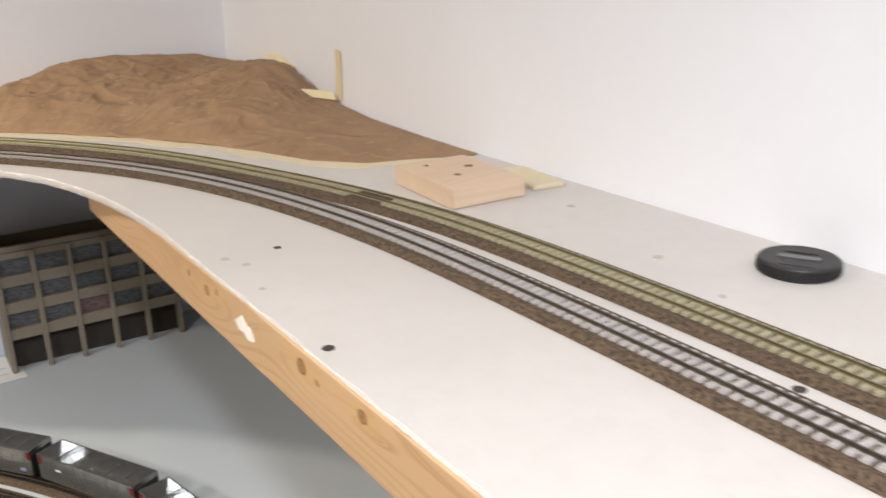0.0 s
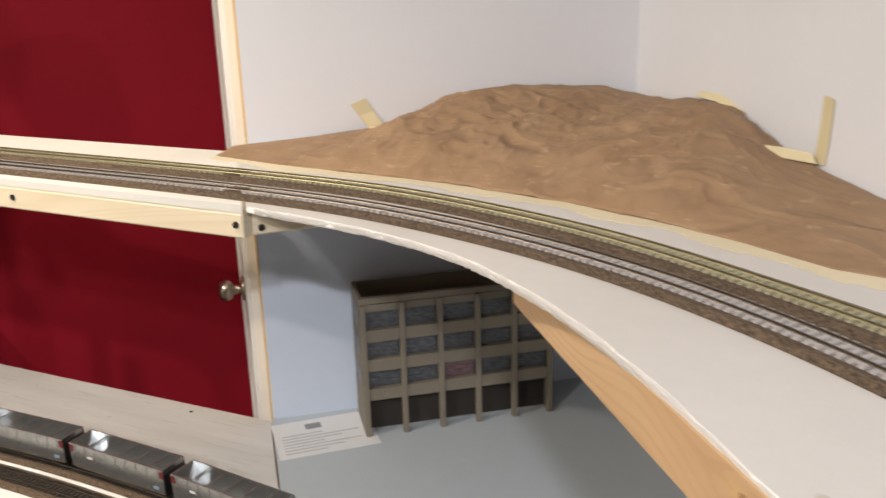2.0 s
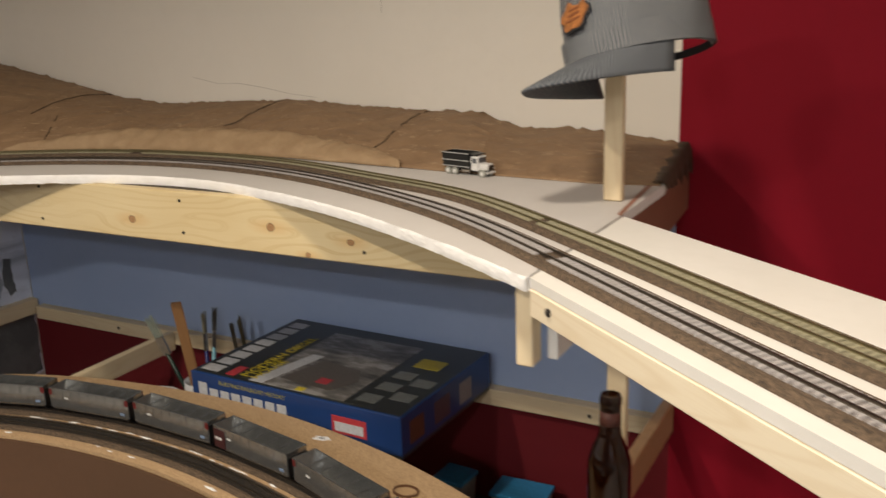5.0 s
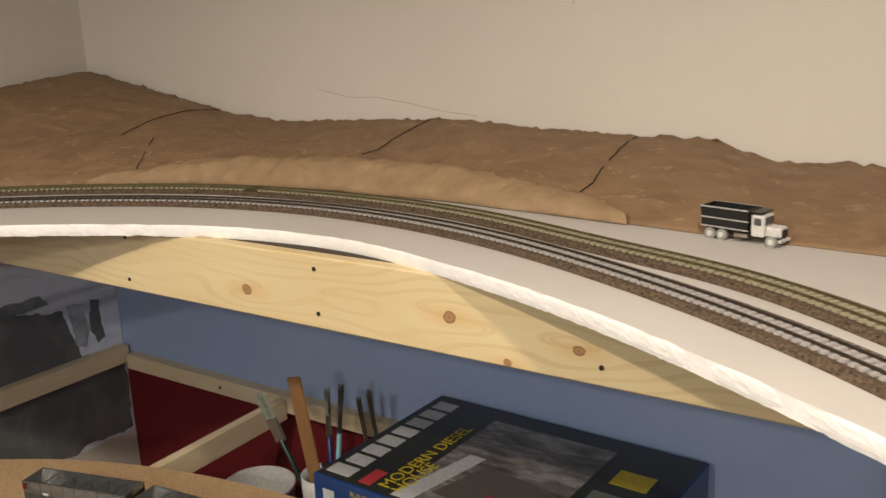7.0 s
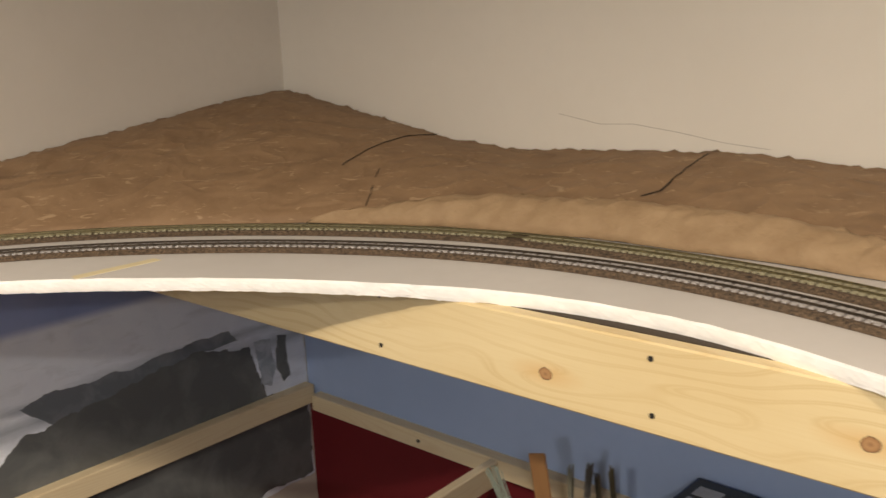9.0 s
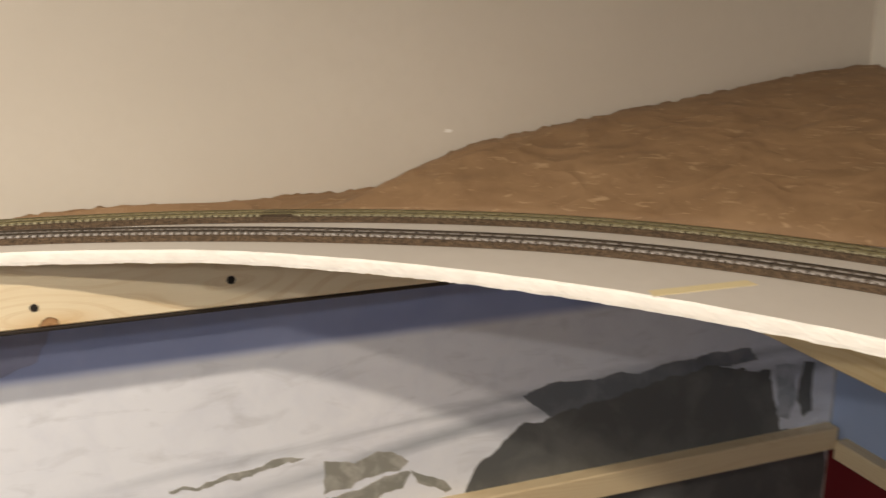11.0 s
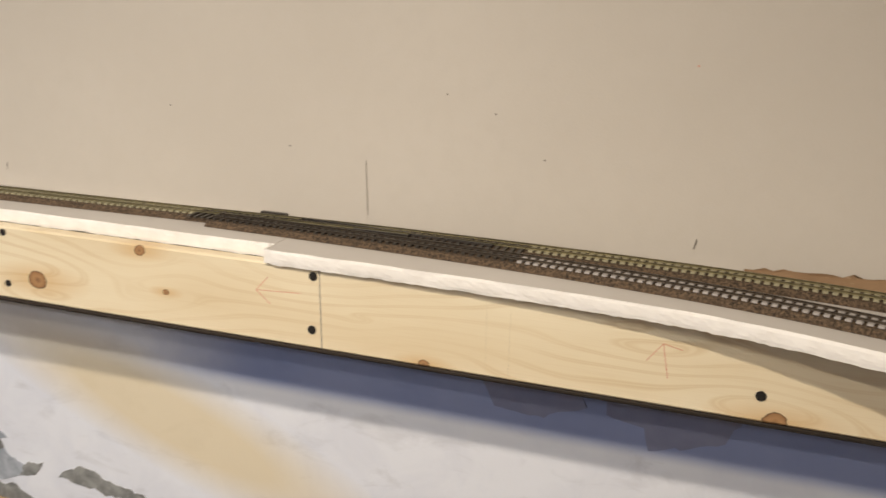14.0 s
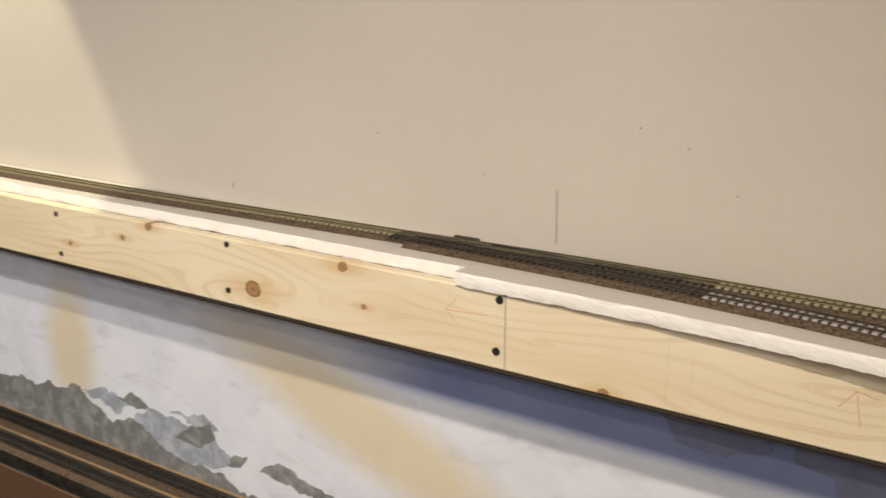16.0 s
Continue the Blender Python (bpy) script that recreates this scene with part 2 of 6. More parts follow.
M_CORK = cork("cork_roadbed", (0.020, 0.013, 0.008), (0.155, 0.105, 0.065))
M_OSB = cork("cut_particle_board", (0.36, 0.23, 0.12), (0.55, 0.38, 0.21))


def plastic(name, colour, rough=0.5, vary=0.12):
    n = Nodes(name, rough)
    dark = tuple(c * (1 - 2 * vary) for c in colour)
    n.colour(n.ramp(n.noise(0.006, 3), [(0.3, dark), (0.7, colour)]))
    return n.mat


M_TIE_OLIVE = plastic("olive_tie_plastic", (0.41, 0.38, 0.255))
M_TIE_GREY = plastic("grey_tie_plastic", (0.49, 0.462, 0.45))
M_TIE_BLACK = plastic("black_tie_plastic", (0.022, 0.020, 0.018))
M_BLACK = plastic("black_plastic", (0.010, 0.010, 0.011), 0.45)
M_SCREW = plastic("blackened_screw", (0.012, 0.010, 0.009), 0.85)


def metal(name, colour, rough):
    n = Nodes(name, rough, 1.0)
    n.colour(n.ramp(n.noise(0.01, 3), [(0.3, tuple(c * 0.75 for c in colour)), (0.7, colour)]))
    return n.mat


M_RAIL_BRASS = metal("nickel_brass_rail", (0.33, 0.295, 0.185), 0.46)
M_RAIL_DARK = metal("weathered_rail", (0.16, 0.135, 0.11), 0.4)
M_STEEL = metal("dark_steel", (0.13, 0.12, 0.11), 0.4)
M_NICKEL = metal("satin_nickel", (0.62, 0.57, 0.50), 0.28)


# ---- building helpers ----
def mesh_of(name, bm, material, smooth=False):
    me = bpy.data.meshes.new(name)
    bm.normal_update()
    bm.to_mesh(me)
    bm.free()
    mats = material if isinstance(material, (list, tuple)) else [material]
    for m in mats:
        me.materials.append(m)
    if smooth:
        for p in me.polygons:
            p.use_smooth = True
    return me


def thing(name, label, category, at=None, group="", kind=""):
    """An Empty that gathers the parts of one thing."""
    ob = new(name)
    ob.empty_display_size = 0.05
    if at is not None:
        ob.matrix_world = at
    return tagged(ob, label, category, group, kind)


def part(name, bm, material, parent, label="", m=None, smooth=False):
    ob = new(name, mesh_of(name, bm, material, smooth))
    ob.parent = parent
    if m is not None:
        ob.matrix_basis = m
    return tagged(ob, label)


def solid(name, bm, material, label, category, m=None, smooth=False, group="", kind=""):
    ob = new(name, mesh_of(name, bm, material, smooth))
    if m is not None:
        ob.matrix_world = m
    return tagged(ob, label, category, group, kind)


def box(x0, x1, y0, y1, z0, z1, bevel=0.0, segs=1, bm=None):
    bm = bm or bmesh.new()
    made = bmesh.ops.create_cube(bm, size=1.0)["verts"]
    for v in made:
        v.co = Vector(((x0 + x1) / 2 + v.co.x * (x1 - x0), (y0 + y1) / 2 + v.co.y * (y1 - y0), (z0 + z1) / 2 + v.co.z * (z1 - z0)))
    if bevel:
        edges = list({e for v in made for e in v.link_edges})
        bmesh.ops.bevel(bm, geom=edges, offset=bevel, segments=segs, affect="EDGES", profile=0.5)
    return bm


def lathe(profile, steps=32, bm=None):
    """A turned body from (radius, height) pairs, round z."""
    bm = bm or bmesh.new()
    rings = []
    for r, z in profile:
        if r < 1e-6:
            rings.append([bm.verts.new((0, 0, z))])
        else:
            rings.append([bm.verts.new((r * math.cos(2 * math.pi * i / steps), r * math.sin(2 * math.pi * i / steps), z)) for i in range(steps)])
    for a, b in zip(rings, rings[1:]):
        for i in range(steps):
            j = (i + 1) % steps
            if len(a) == 1 and len(b) > 1:
                bm.faces.new((a[0], b[j], b[i]))
            elif len(b) == 1 and len(a) > 1:
                bm.faces.new((a[i], a[j], b[0]))
            elif len(a) > 1:
                bm.faces.new((a[i], a[j], b[j], b[i]))
    bmesh.ops.recalc_face_normals(bm, faces=bm.faces)
    return bm


def slab(outline, z0, z1, bm=None):
    """A flat plate with the given outline (counter-clockwise)."""
    bm = bm or bmesh.new()
    low = [bm.verts.new((x, y, z0)) for x, y in outline]
    top = [bm.verts.new((x, y, z1)) for x, y in outline]
    bm.faces.new(list(reversed(low)))
    bm.faces.new(top)
    n = len(low)
    for i in range(n):
        bm.faces.new((low[i], low[(i + 1) % n], top[(i + 1) % n], top[i]))
    bmesh.ops.recalc_face_normals(bm, faces=bm.faces)
    return bm


def curve_points(ctrl, step=0.02):
    """Points at even steps on a smooth line through the control points."""
    pts = [Vector(p).to_2d() for p in ctrl]
    pts = [pts[0] * 2 - pts[1]] + pts + [pts[-1] * 2 - pts[-2]]
    fine = []
    for i in range(1, len(pts) - 2):
        p0, p1, p2, p3 = pts[i - 1 : i + 3]
        # chord-length knots keep uneven control points smooth
        t1 = max((p1 - p0).length, 1e-6) ** 0.5
        t2 = t1 + max((p2 - p1).length, 1e-6) ** 0.5
        t3 = t2 + max((p3 - p2).length, 1e-6) ** 0.5
        for k in range(24):
            t = t1 + (t2 - t1) * k / 24
            a1 = p0 * ((t1 - t) / t1) + p1 * (t / t1)
            a2 = p1 * ((t2 - t) / (t2 - t1)) + p2 * ((t - t1) / (t2 - t1))
            a3 = p2 * ((t3 - t) / (t3 - t2)) + p3 * ((t - t2) / (t3 - t2))
            b1 = a1 * ((t2 - t) / t2) + a2 * (t / t2)
            b2 = a2 * ((t3 - t) / (t3 - t1)) + a3 * ((t - t1) / (t3 - t1))
            fine.append(b1 * ((t2 - t) / (t2 - t1)) + b2 * ((t - t1) / (t2 - t1)))
    fine.append(pts[-2])
    out, left = [fine[0]], step
    for a, b in zip(fine, fine[1:]):
        d = (b - a).length
        while d >= left and d > 0:
            a = a + (b - a) * (left / d)
            out.append(a)
            d, left = (b - a).length, step
        left -= d
    return out


def rounded(pts, times=6):
    """Smooths a run of points a little, ends held."""
    pts = [p.copy() for p in pts]
    for _ in range(times):
        pts = [pts[0]] + [(a + 2 * b + c) / 4 for a, b, c in zip(pts, pts[1:], pts[2:])] + [pts[-1]]
    return pts


def headings(pts):
    out = []
    for i in range(len(pts)):
        d = pts[min(i + 1, len(pts) - 1)] - pts[max(i - 1, 0)]
        out.append(d.normalized())
    return out


def offset_line(pts, d):
    """The line moved d to the left of its run."""
    return [p + Vector((-t.y, t.x)) * d for p, t in zip(pts, headings(pts))]


def sweep(pts, profile, z, bm=None, close=True):
    """A section of (sideways, up) pairs drawn along a level line."""
    bm = bm or bmesh.new()
    rows = []
    for p, t in zip(pts, headings(pts)):
        n = Vector((-t.y, t.x))
        rows.append([bm.verts.new((p.x + n.x * s, p.y + n.y * s, z + h)) for s, h in profile])
    k = len(profile)
    for a, b in zip(rows, rows[1:]):
        for i in range(k if close else k - 1):
            j = (i + 1) % k
            bm.faces.new((a[i], a[j], b[j], b[i]))
    if close:
        bm.faces.new(rows[0])
        bm.faces.new(list(reversed(rows[-1])))
    bmesh.ops.recalc_face_normals(bm, faces=bm.faces)
    return bm


def beam(name, a, b, width, z0, z1, material, parent=None, label="", category="", bevel=0.002, group="", kind=""):
    """A board between two plan points, its grain along its length; a and b are the middle of its ends."""
    a, b = Vector(a), Vector(b)
    d = b - a
    m = Matrix.Translation((a.x, a.y, 0)) @ Matrix.Rotation(math.atan2(d.y, d.x), 4, "Z")
    bm = box(0, d.length, -width / 2, width / 2, z0, z1, bevel)
    if parent is not None:
        return part(name, bm, material, parent, label, m)
    return solid(name, bm, material, label, category, m, group=group, kind=kind)


def disc(centre, normal, radius, depth=0.002, steps=16, bm=None):
    """A short plug, for holes and screw heads."""
    bm = bm or bmesh.new()
    m = Matrix.Translation(centre) @ Vector(normal).to_track_quat("Z", "Y").to_matrix().to_4x4()
    made = bmesh.ops.create_cone(bm, cap_ends=True, segments=steps, radius1=radius, radius2=radius, depth=depth)["verts"]
    for v in made:
        v.co = m @ v.co
    return bm


# ---- the room ----
def wall(name, material, x0, x1, y0, y1, z0=FLOOR, z1=CEIL, label="", category="wall"):
    return solid(name, box(x0, x1, y0, y1, z0, z1), material, label, category, kind="structure")


T = 0.1
X_RED = -0.864
RED_TOP = 0.79
wall("wall_east", M_WALL_E, X_EAST, X_EAST + T, Y_SOUTH, Y_CORNER + T, label="smooth white painted wall behind the upper deck")
wall("wall_corner", M_WALL_E, X_RETURN + 0.0082, X_EAST, Y_CORNER, Y_CORNER + T, label="white painted wall of the corner closet")
wall("wall_north_cream", M_WALL_N, X_WEST, X_RED, Y_NORTH, Y_NORTH + T, RED_TOP, CEIL, "cream white painted wall above the old red paint")
wall("wall_north_red_low", M_RED_LOW, X_WEST, X_RED, Y_NORTH, Y_NORTH + T, FLOOR, RED_TOP, "red painted lower wall behind open benchwork, shade in its colour")
wall("wall_north_red", M_RED, X_RED, X_RETURN + T, Y_NORTH, Y_NORTH + T, FLOOR, CEIL, "deep red painted wall behind the bridge")
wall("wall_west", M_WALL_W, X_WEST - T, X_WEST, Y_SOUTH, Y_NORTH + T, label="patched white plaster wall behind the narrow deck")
wall("wall_south", M_SOUTH, X_WEST - T, X_EAST + T, Y_SOUTH - T, Y_SOUTH, label="plain unseen wall closing the room, darkened to cut bounce")
solid("floor", box(X_WEST - T, X_EAST + T, Y_SOUTH - T, Y_NORTH + T, FLOOR - 0.1, FLOOR), M_FLOORING, "plain brown floor under the benchwork", "floor", kind="structure")
solid("ceiling", box(X_WEST - T, X_EAST + T, Y_SOUTH - T, Y_NORTH + T, CEIL, CEIL + 0.1), M_CEIL, "plain unseen ceiling, darkened to cut bounce", "ceiling", kind="structure")

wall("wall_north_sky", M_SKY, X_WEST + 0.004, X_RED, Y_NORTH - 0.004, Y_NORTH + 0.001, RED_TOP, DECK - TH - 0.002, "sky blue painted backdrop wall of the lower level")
wall("wall_corner_sky", M_PALESKY, X_RETURN + 0.0084, X_EAST - 0.001, Y_CORNER - 0.004, Y_CORNER + 0.001, FLOOR, DECK - 0.013, "pale sky blue painted backdrop behind the model building")

# closet door in the return wall, seen nearly edge-on
door = thing("door_1", "white closet door slightly ajar with satin nickel knob", "door", pose(X_RETURN - 0.012, Y_CORNER + 0.10, 0, 0, 0, 1.05), kind="structure")
part("door_leaf", box(0.004, 0.04, 0.085, 0.860, FLOOR + 0.01, 1.97, 0.002), M_TRIM, door)
for y0, y1 in ((0.16, 0.40), (0.48, 0.74)):
    for z0, z1 in ((0.12, 0.72), (0.98, 1.565), (1.61, 1.90)):
        # a raised moulding round a shallow field
        bm = bmesh.new()
        w = 0.016
        for q in ((y0, y0 + w, z0, z1), (y1 - w, y1, z0, z1), (y0 + w, y1 - w, z0, z0 + w), (y0 + w, y1 - w, z1 - w, z1)):
            box(0.0024, 0.0045, q[0], q[1], q[2], q[3], 0.0012, 2, bm)
        box(0.0014, 0.0045, y0 + 0.055, y1 - 0.055, z0 + 0.055, z1 - 0.055, 0.0016, 2, bm)
        part("door_panel", bm, M_TRIM, door)
for y0, y1 in ((0.0, 0.08), (0.864, 0.926)):
    bm = box(0, 0.05, y0, y1, FLOOR, 2.0, 0.004, 2)
    box(-0.004, 0.001, y0 + 0.014, y1 - 0.03, FLOOR, 2.0, 0.002, 1, bm)
    part("door_casing", bm, M_TRIM, door)
part("door_head", box(0, 0.05, 0.0, 0.926, 2.0, CEIL), M_TRIM, door)
for z in (0.66, 0.72):
    part("hinge_leaf", box(-0.0012, 0.006, 0.048, 0.066, z, z + 0.024, 0.001), M_GREY, door, "painted hinge leaf")
part("knob", lathe([(0, 0), (0.031, 0), (0.032, 0.006), (0.013, 0.010), (0.012, 0.028), (0.023, 0.034), (0.027, 0.045), (0.026, 0.058), (0.018, 0.064), (0, 0.065)], 28), M_NICKEL, door, "satin nickel door knob", pose(0.004, 0.680, 0.845, 0, -90, 0), True)
wall("wall_return", M_WALL_E, X_RETURN + 0.055, X_RETURN + 0.1, Y_CORNER + T, Y_NORTH, label="plain wall beside the closet")
M_YELLOW = painted("bare_yellow_edge", (0.80, 0.53, 0.19), (0.74, 0.47, 0.15), 0.6)
solid("trim_corner", box(X_RETURN + 0.0062, X_RETURN + 0.008, Y_CORNER + 0.0005, Y_CORNER + 0.0995, FLOOR, CEIL), M_YELLOW, "bare yellowish corner edge beside the casing", "trim", kind="structure")

# ---- upper deck ----
IN = rounded(curve_points([(0.305, -2.3), (0.305, -1.0), (0.305, 0.2), (0.304, 0.66), (0.292, 0.90), (0.255, 1.105), (0.190, 1.285), (0.105, 1.430), (0.005, 1.560),
                           (-0.110, 1.672), (-0.26, 1.800), (-0.45, 1.955), (-0.64, 2.115), (-0.80, 2.250), (-0.98, 2.390), (-1.17, 2.495), (-1.36, 2.572),
                           (-1.53, 2.610), (-1.69, 2.617), (-1.86, 2.590), (-2.03, 2.525), (-2.20, 2.424), (-2.365, 2.275), (-2.49, 2.085), (-2.58, 1.900),
                           (-2.640, 1.725), (-2.672, 1.570), (-2.690, 1.412), (-2.702, 1.22), (-2.708, 1.02)], 0.02), 12)
OUT = rounded(curve_points([(0.373, -2.3), (0.373, -1.0), (0.373, 0.2), (0.372, 0.68), (0.357, 0.905), (0.322, 1.075), (0.283, 1.195), (0.236, 1.325), (0.150, 1.480),
                            (0.046, 1.620), (-0.085, 1.745), (-0.25, 1.885), (-0.45, 2.048), (-0.66, 2.225), (-0.84, 2.372), (-1.05, 2.525), (-1.24, 2.595),
                            (-1.42, 2.660), (-1.57, 2.688), (-1.74, 2.692), (-1.91, 2.672), (-2.09, 2.605), (-2.28, 2.495), (-2.46, 2.330), (-2.585, 2.135),
                            (-2.66, 1.955), (-2.705, 1.80), (-2.728, 1.63), (-2.735, 1.46), (-2.735, 1.25), (-2.722, 1.02), (-2.712, 0.80), (-2.70, 0.5), (-2.70, -0.2), (-2.70, -2.3)], 0.02), 12)
# the front edges of the decks
EDGE_E = rounded(curve_points([(0.127, -2.3), (0.127, -1.0), (0.127, 0.3), (0.127, 0.90), (0.126, 1.08), (0.110, 1.23), (0.073, 1.365), (0.010, 1.475), (-0.060, 1.560), (-0.118, 1.622)], 0.02), 3)
EDGE_N = rounded(curve_points([(-0.806, 2.190), (-0.955, 2.285), (-1.10, 2.365), (-1.22, 2.420), (-1.34, 2.463), (-1.46, 2.497), (-1.54, 2.510), (-1.68, 2.503), (-1.80, 2.470), (-1.93, 2.415), (-2.05, 2.350), (-2.19, 2.255),
                               (-2.34, 2.120), (-2.43, 2.015), (-2.51, 1.900), (-2.563, 1.770), (-2.600, 1.64), (-2.615, 1.50), (-2.621, 1.36), (-2.624, 1.172)], 0.02), 3)


# unseen deck undersides, browned to bounce warm light into the shade beneath
M_UNDERSIDE = painted("warm_bounce_underside", (0.26, 0.155, 0.085), (0.21, 0.125, 0.068), 0.7)


def ragged(pts, amount, seed):
    """Roughly cut edge."""
    rng = random.Random(seed)
    return [p + Vector((rng.uniform(-amount, amount), rng.uniform(-amount, amount))) for p in pts]


def deck_plate(name, outline, label, thick=TH):
    bm = slab(outline, DECK - thick, DECK)
    for f in bm.faces:
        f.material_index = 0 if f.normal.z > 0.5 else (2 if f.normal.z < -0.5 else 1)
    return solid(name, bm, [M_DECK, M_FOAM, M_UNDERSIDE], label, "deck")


def raw_edge(deck, line, side, thick, seed, rough=0.00035, material=M_FOAM):
    """The crumbly sawn edge of a deck, a little proud of the board; side: +1 if the open side lies left of the run."""
    pts = curve_points([tuple(p) for p in line], 0.005)
    bm = bmesh.new()
    rows = []
    for k, (p, t) in enumerate(zip(pts, headings(pts))):
        n = Vector((-t.y, t.x)) * side
        row = []
        chip = max(0.0, noise.noise(Vector((k * 0.11, seed, 3))) - 0.25) * 0.010
        for j in range(6):
            f = j / 5
            q = Vector((k * 0.8, j * 3.7, seed))
            out = 0.0012 + rough * (noise.noise(q) + 0.8 * noise.noise(q * 2.7)) - 0.0010 * abs(2 * f - 1) ** 3
            z = DECK - thick + thick * f
            if j == 0:
                z += 0.0012 * noise.noise(Vector((k * 0.9, seed, 9))) + 0.0010 * noise.noise(Vector((k * 0.21, seed, 7))) + 0.5 * chip - 0.0008
            if j == 5:
                z += -0.0004 - max(0.0, noise.noise(Vector((k * 0.16, seed, 5))) - 0.30) * 0.010
            w = p + n * out
            row.append(bm.verts.new((w.x, w.y, z)))
        b = p - n * 0.006
        row.append(bm.verts.new((b.x, b.y, DECK - 0.0006)))
        row.append(bm.verts.new((b.x, b.y, DECK - thick + 0.0006)))
        rows.append(row)
    for a, c in zip(rows, rows[1:]):
        for i in range(8):
            j = (i + 1) % 8
            bm.faces.new((a[i], a[j], c[j], c[i]))
    bmesh.ops.recalc_face_normals(bm, faces=bm.faces)
    part("raw_edge", bm, material, deck, "crumbly white sawn edge")


BR = Vector((-0.783, 0.622))       # along the bridge
B0, B1 = Vector((-0.118, 1.622)), Vector((-0.806, 2.190))      # its front corners
B2, B3 = Vector((-0.795, 2.482)), Vector((-0.118, 1.957))      # its back corners
e_pts = ragged(EDGE_E, 0.0012, 1) + [Vector((-0.1145, 1.619))]
corner_deck = deck_plate("corner_deck", [tuple(p) for p in reversed(e_pts)] + [(0.127, -2.35), (X_EAST - 0.002, -2.35), (X_EAST - 0.002, Y_CORNER - 0.002), (-0.114, Y_CORNER - 0.006), (-0.114, 1.96)], "white painted deck board with a ragged cut edge", 0.007)
n_pts = ragged(EDGE_N, 0.0012, 2) + [Vector((-2.624, 1.172))]
north_deck = deck_plate("north_deck", [tuple(p) for p in reversed(n_pts)] + [(-0.80, 2.486), (-0.80, 2.70), (-0.848, Y_NORTH - 0.002), (X_WEST + 0.002, Y_NORTH - 0.002), (X_WEST + 0.002, 1.172)], "white painted curved deck board with raw edge")
west_deck = deck_plate("west_deck", [(-2.650, 1.1712), (X_WEST + 0.002, 1.1712), (X_WEST + 0.002, -2.35), (-2.648, -2.35)] + [tuple(p) for p in ragged([Vector((-2.648, -2.3 + 0.025 * k)) for k in range(138)], 0.0012, 3)], "narrow white deck board along the wall")

raw_edge(corner_deck, [p for p in EDGE_E if p.y > -1.5], 1, 0.008, 3, 0.0008, M_DECK)
raw_edge(north_deck, EDGE_N, 1, TH, 11)
raw_edge(west_deck, [Vector((-2.6485, 1.165 - 0.05 * k)) for k in range(60)], 1, TH, 19)

M_GAPSHADE = painted("gap_shade_colour", (0.05, 0.035, 0.022), (0.04, 0.028, 0.018), 0.8)
# pine boards under the decks
BZ = 1.255
WEST_KNOTS = [(y + 2.3, z, r, b) for y, z, r, b in ((0.867, 1.284, 0.0110, 1), (1.012, 1.338, 0.0062, 1), (0.672, 1.340, 0.0060, 1), (0.617, 1.316, 0.0042, 1), (0.52, 1.318, 0.0048, 0), (0.50, 1.290, 0.0035, 1),
              (1.355, 1.257, 0.0055, 1), (1.700, 1.2570, 0.0100, 1), (1.045, 1.293, 0.0034, 1), (1.57, 1.322, 0.0090, 0), (1.93, 1.30, 0.0060, 0), (1.285, 1.298, 0.0030, 0))]
NORTH_KNOTS = [(x + 2.6, z, r, b) for x, z, r, b in ((-1.669, 1.288, 0.0068, 1), (-1.364, 1.299, 0.0070, 1), (-1.213, 1.288, 0.0056, 1), (-1.294, 1.2605, 0.0042, 1), (-1.50, 1.300, 0.0060, 0), (-1.92, 1.305, 0.0040, 0), (-1.02, 1.29, 0.0050, 0))]
M_WESTPINE = knotty_board("pale_knotty_pine", (0.82, 0.735, 0.55), (0.58, 0.42, 0.22), WEST_KNOTS)
M_NORTHPINE = knotty_board("yellow_knotty_pine", (0.71, 0.585, 0.345), (0.54, 0.385, 0.17), NORTH_KNOTS)
west_board = beam("west_support_board", (-2.638, -2.3), (-2.638, 2.30), 0.019, BZ, DECK - TH - 0.0005, M_WESTPINE, label="pine support board with screws and pencil marks", category="support board")
north_board = beam("north_support_board", (-2.60, 2.485), (-0.83, 2.485), 0.019, BZ, DECK - TH - 0.0005, M_NORTHPINE, label="knotty pine support board under the curved deck", category="support board")
# added block, coloured as shade, closes the gap behind the north board
solid("gap_shade_block", box(-1.86, -1.22, 2.4955, 2.530, 1.29, DECK - TH - 0.0005), M_GAPSHADE, "added dark block for the shaded gap behind the curved board", "cleat")
EZ = DECK - 0.007
beam("east_support_board", (0.1395, -2.3), (0.1395, 1.47), 0.019, EZ - 0.040, EZ - 0.0005, M_PINE_ORANGE, label="orange aged pine fascia board with knots", category="support board")
FASCIA_KNOTS = [(y + 2.3, z, r, 1) for y, z, r in ((0.963, 1.343, 0.0035), (0.916, 1.341, 0.0050), (0.890, 1.347, 0.0030), (0.724, 1.346, 0.0060), (0.70, 1.343, 0.0025), (0.637, 1.347, 0.0050), (0.48, 1.335, 0.0055))]
M_FASCIA = knotty_board("aged_knotty_pine", (0.62, 0.42, 0.24), (0.40, 0.22, 0.095), FASCIA_KNOTS, 0.009)
band = beam("fascia_band", (0.1254, -2.3), (0.1254, 0.80), 0.003, 1.309, 1.3582, M_FASCIA, label="orange aged pine fascia band with knots", category="fascia", bevel=0.0006)
part("paint_smear", slab([(0, 0), (0.012, -0.003), (0.020, 0.001), (0.031, 0.000), (0.037, 0.006), (0.030, 0.010), (0.022, 0.015), (0.012, 0.009), (0.005, 0.010)], 0, 0.0006), M_FOAM, band, "white paint smear", pose(3.112, 0.0021, 1.331, 90, 0, 0))
taper = box(3.10, 3.66, -0.0015, 0.0015, 1.309, 1.3582)
for v in taper.verts:
    if v.co.x > 3.3 and v.co.z > 1.33:
        v.co.z = 1.3495
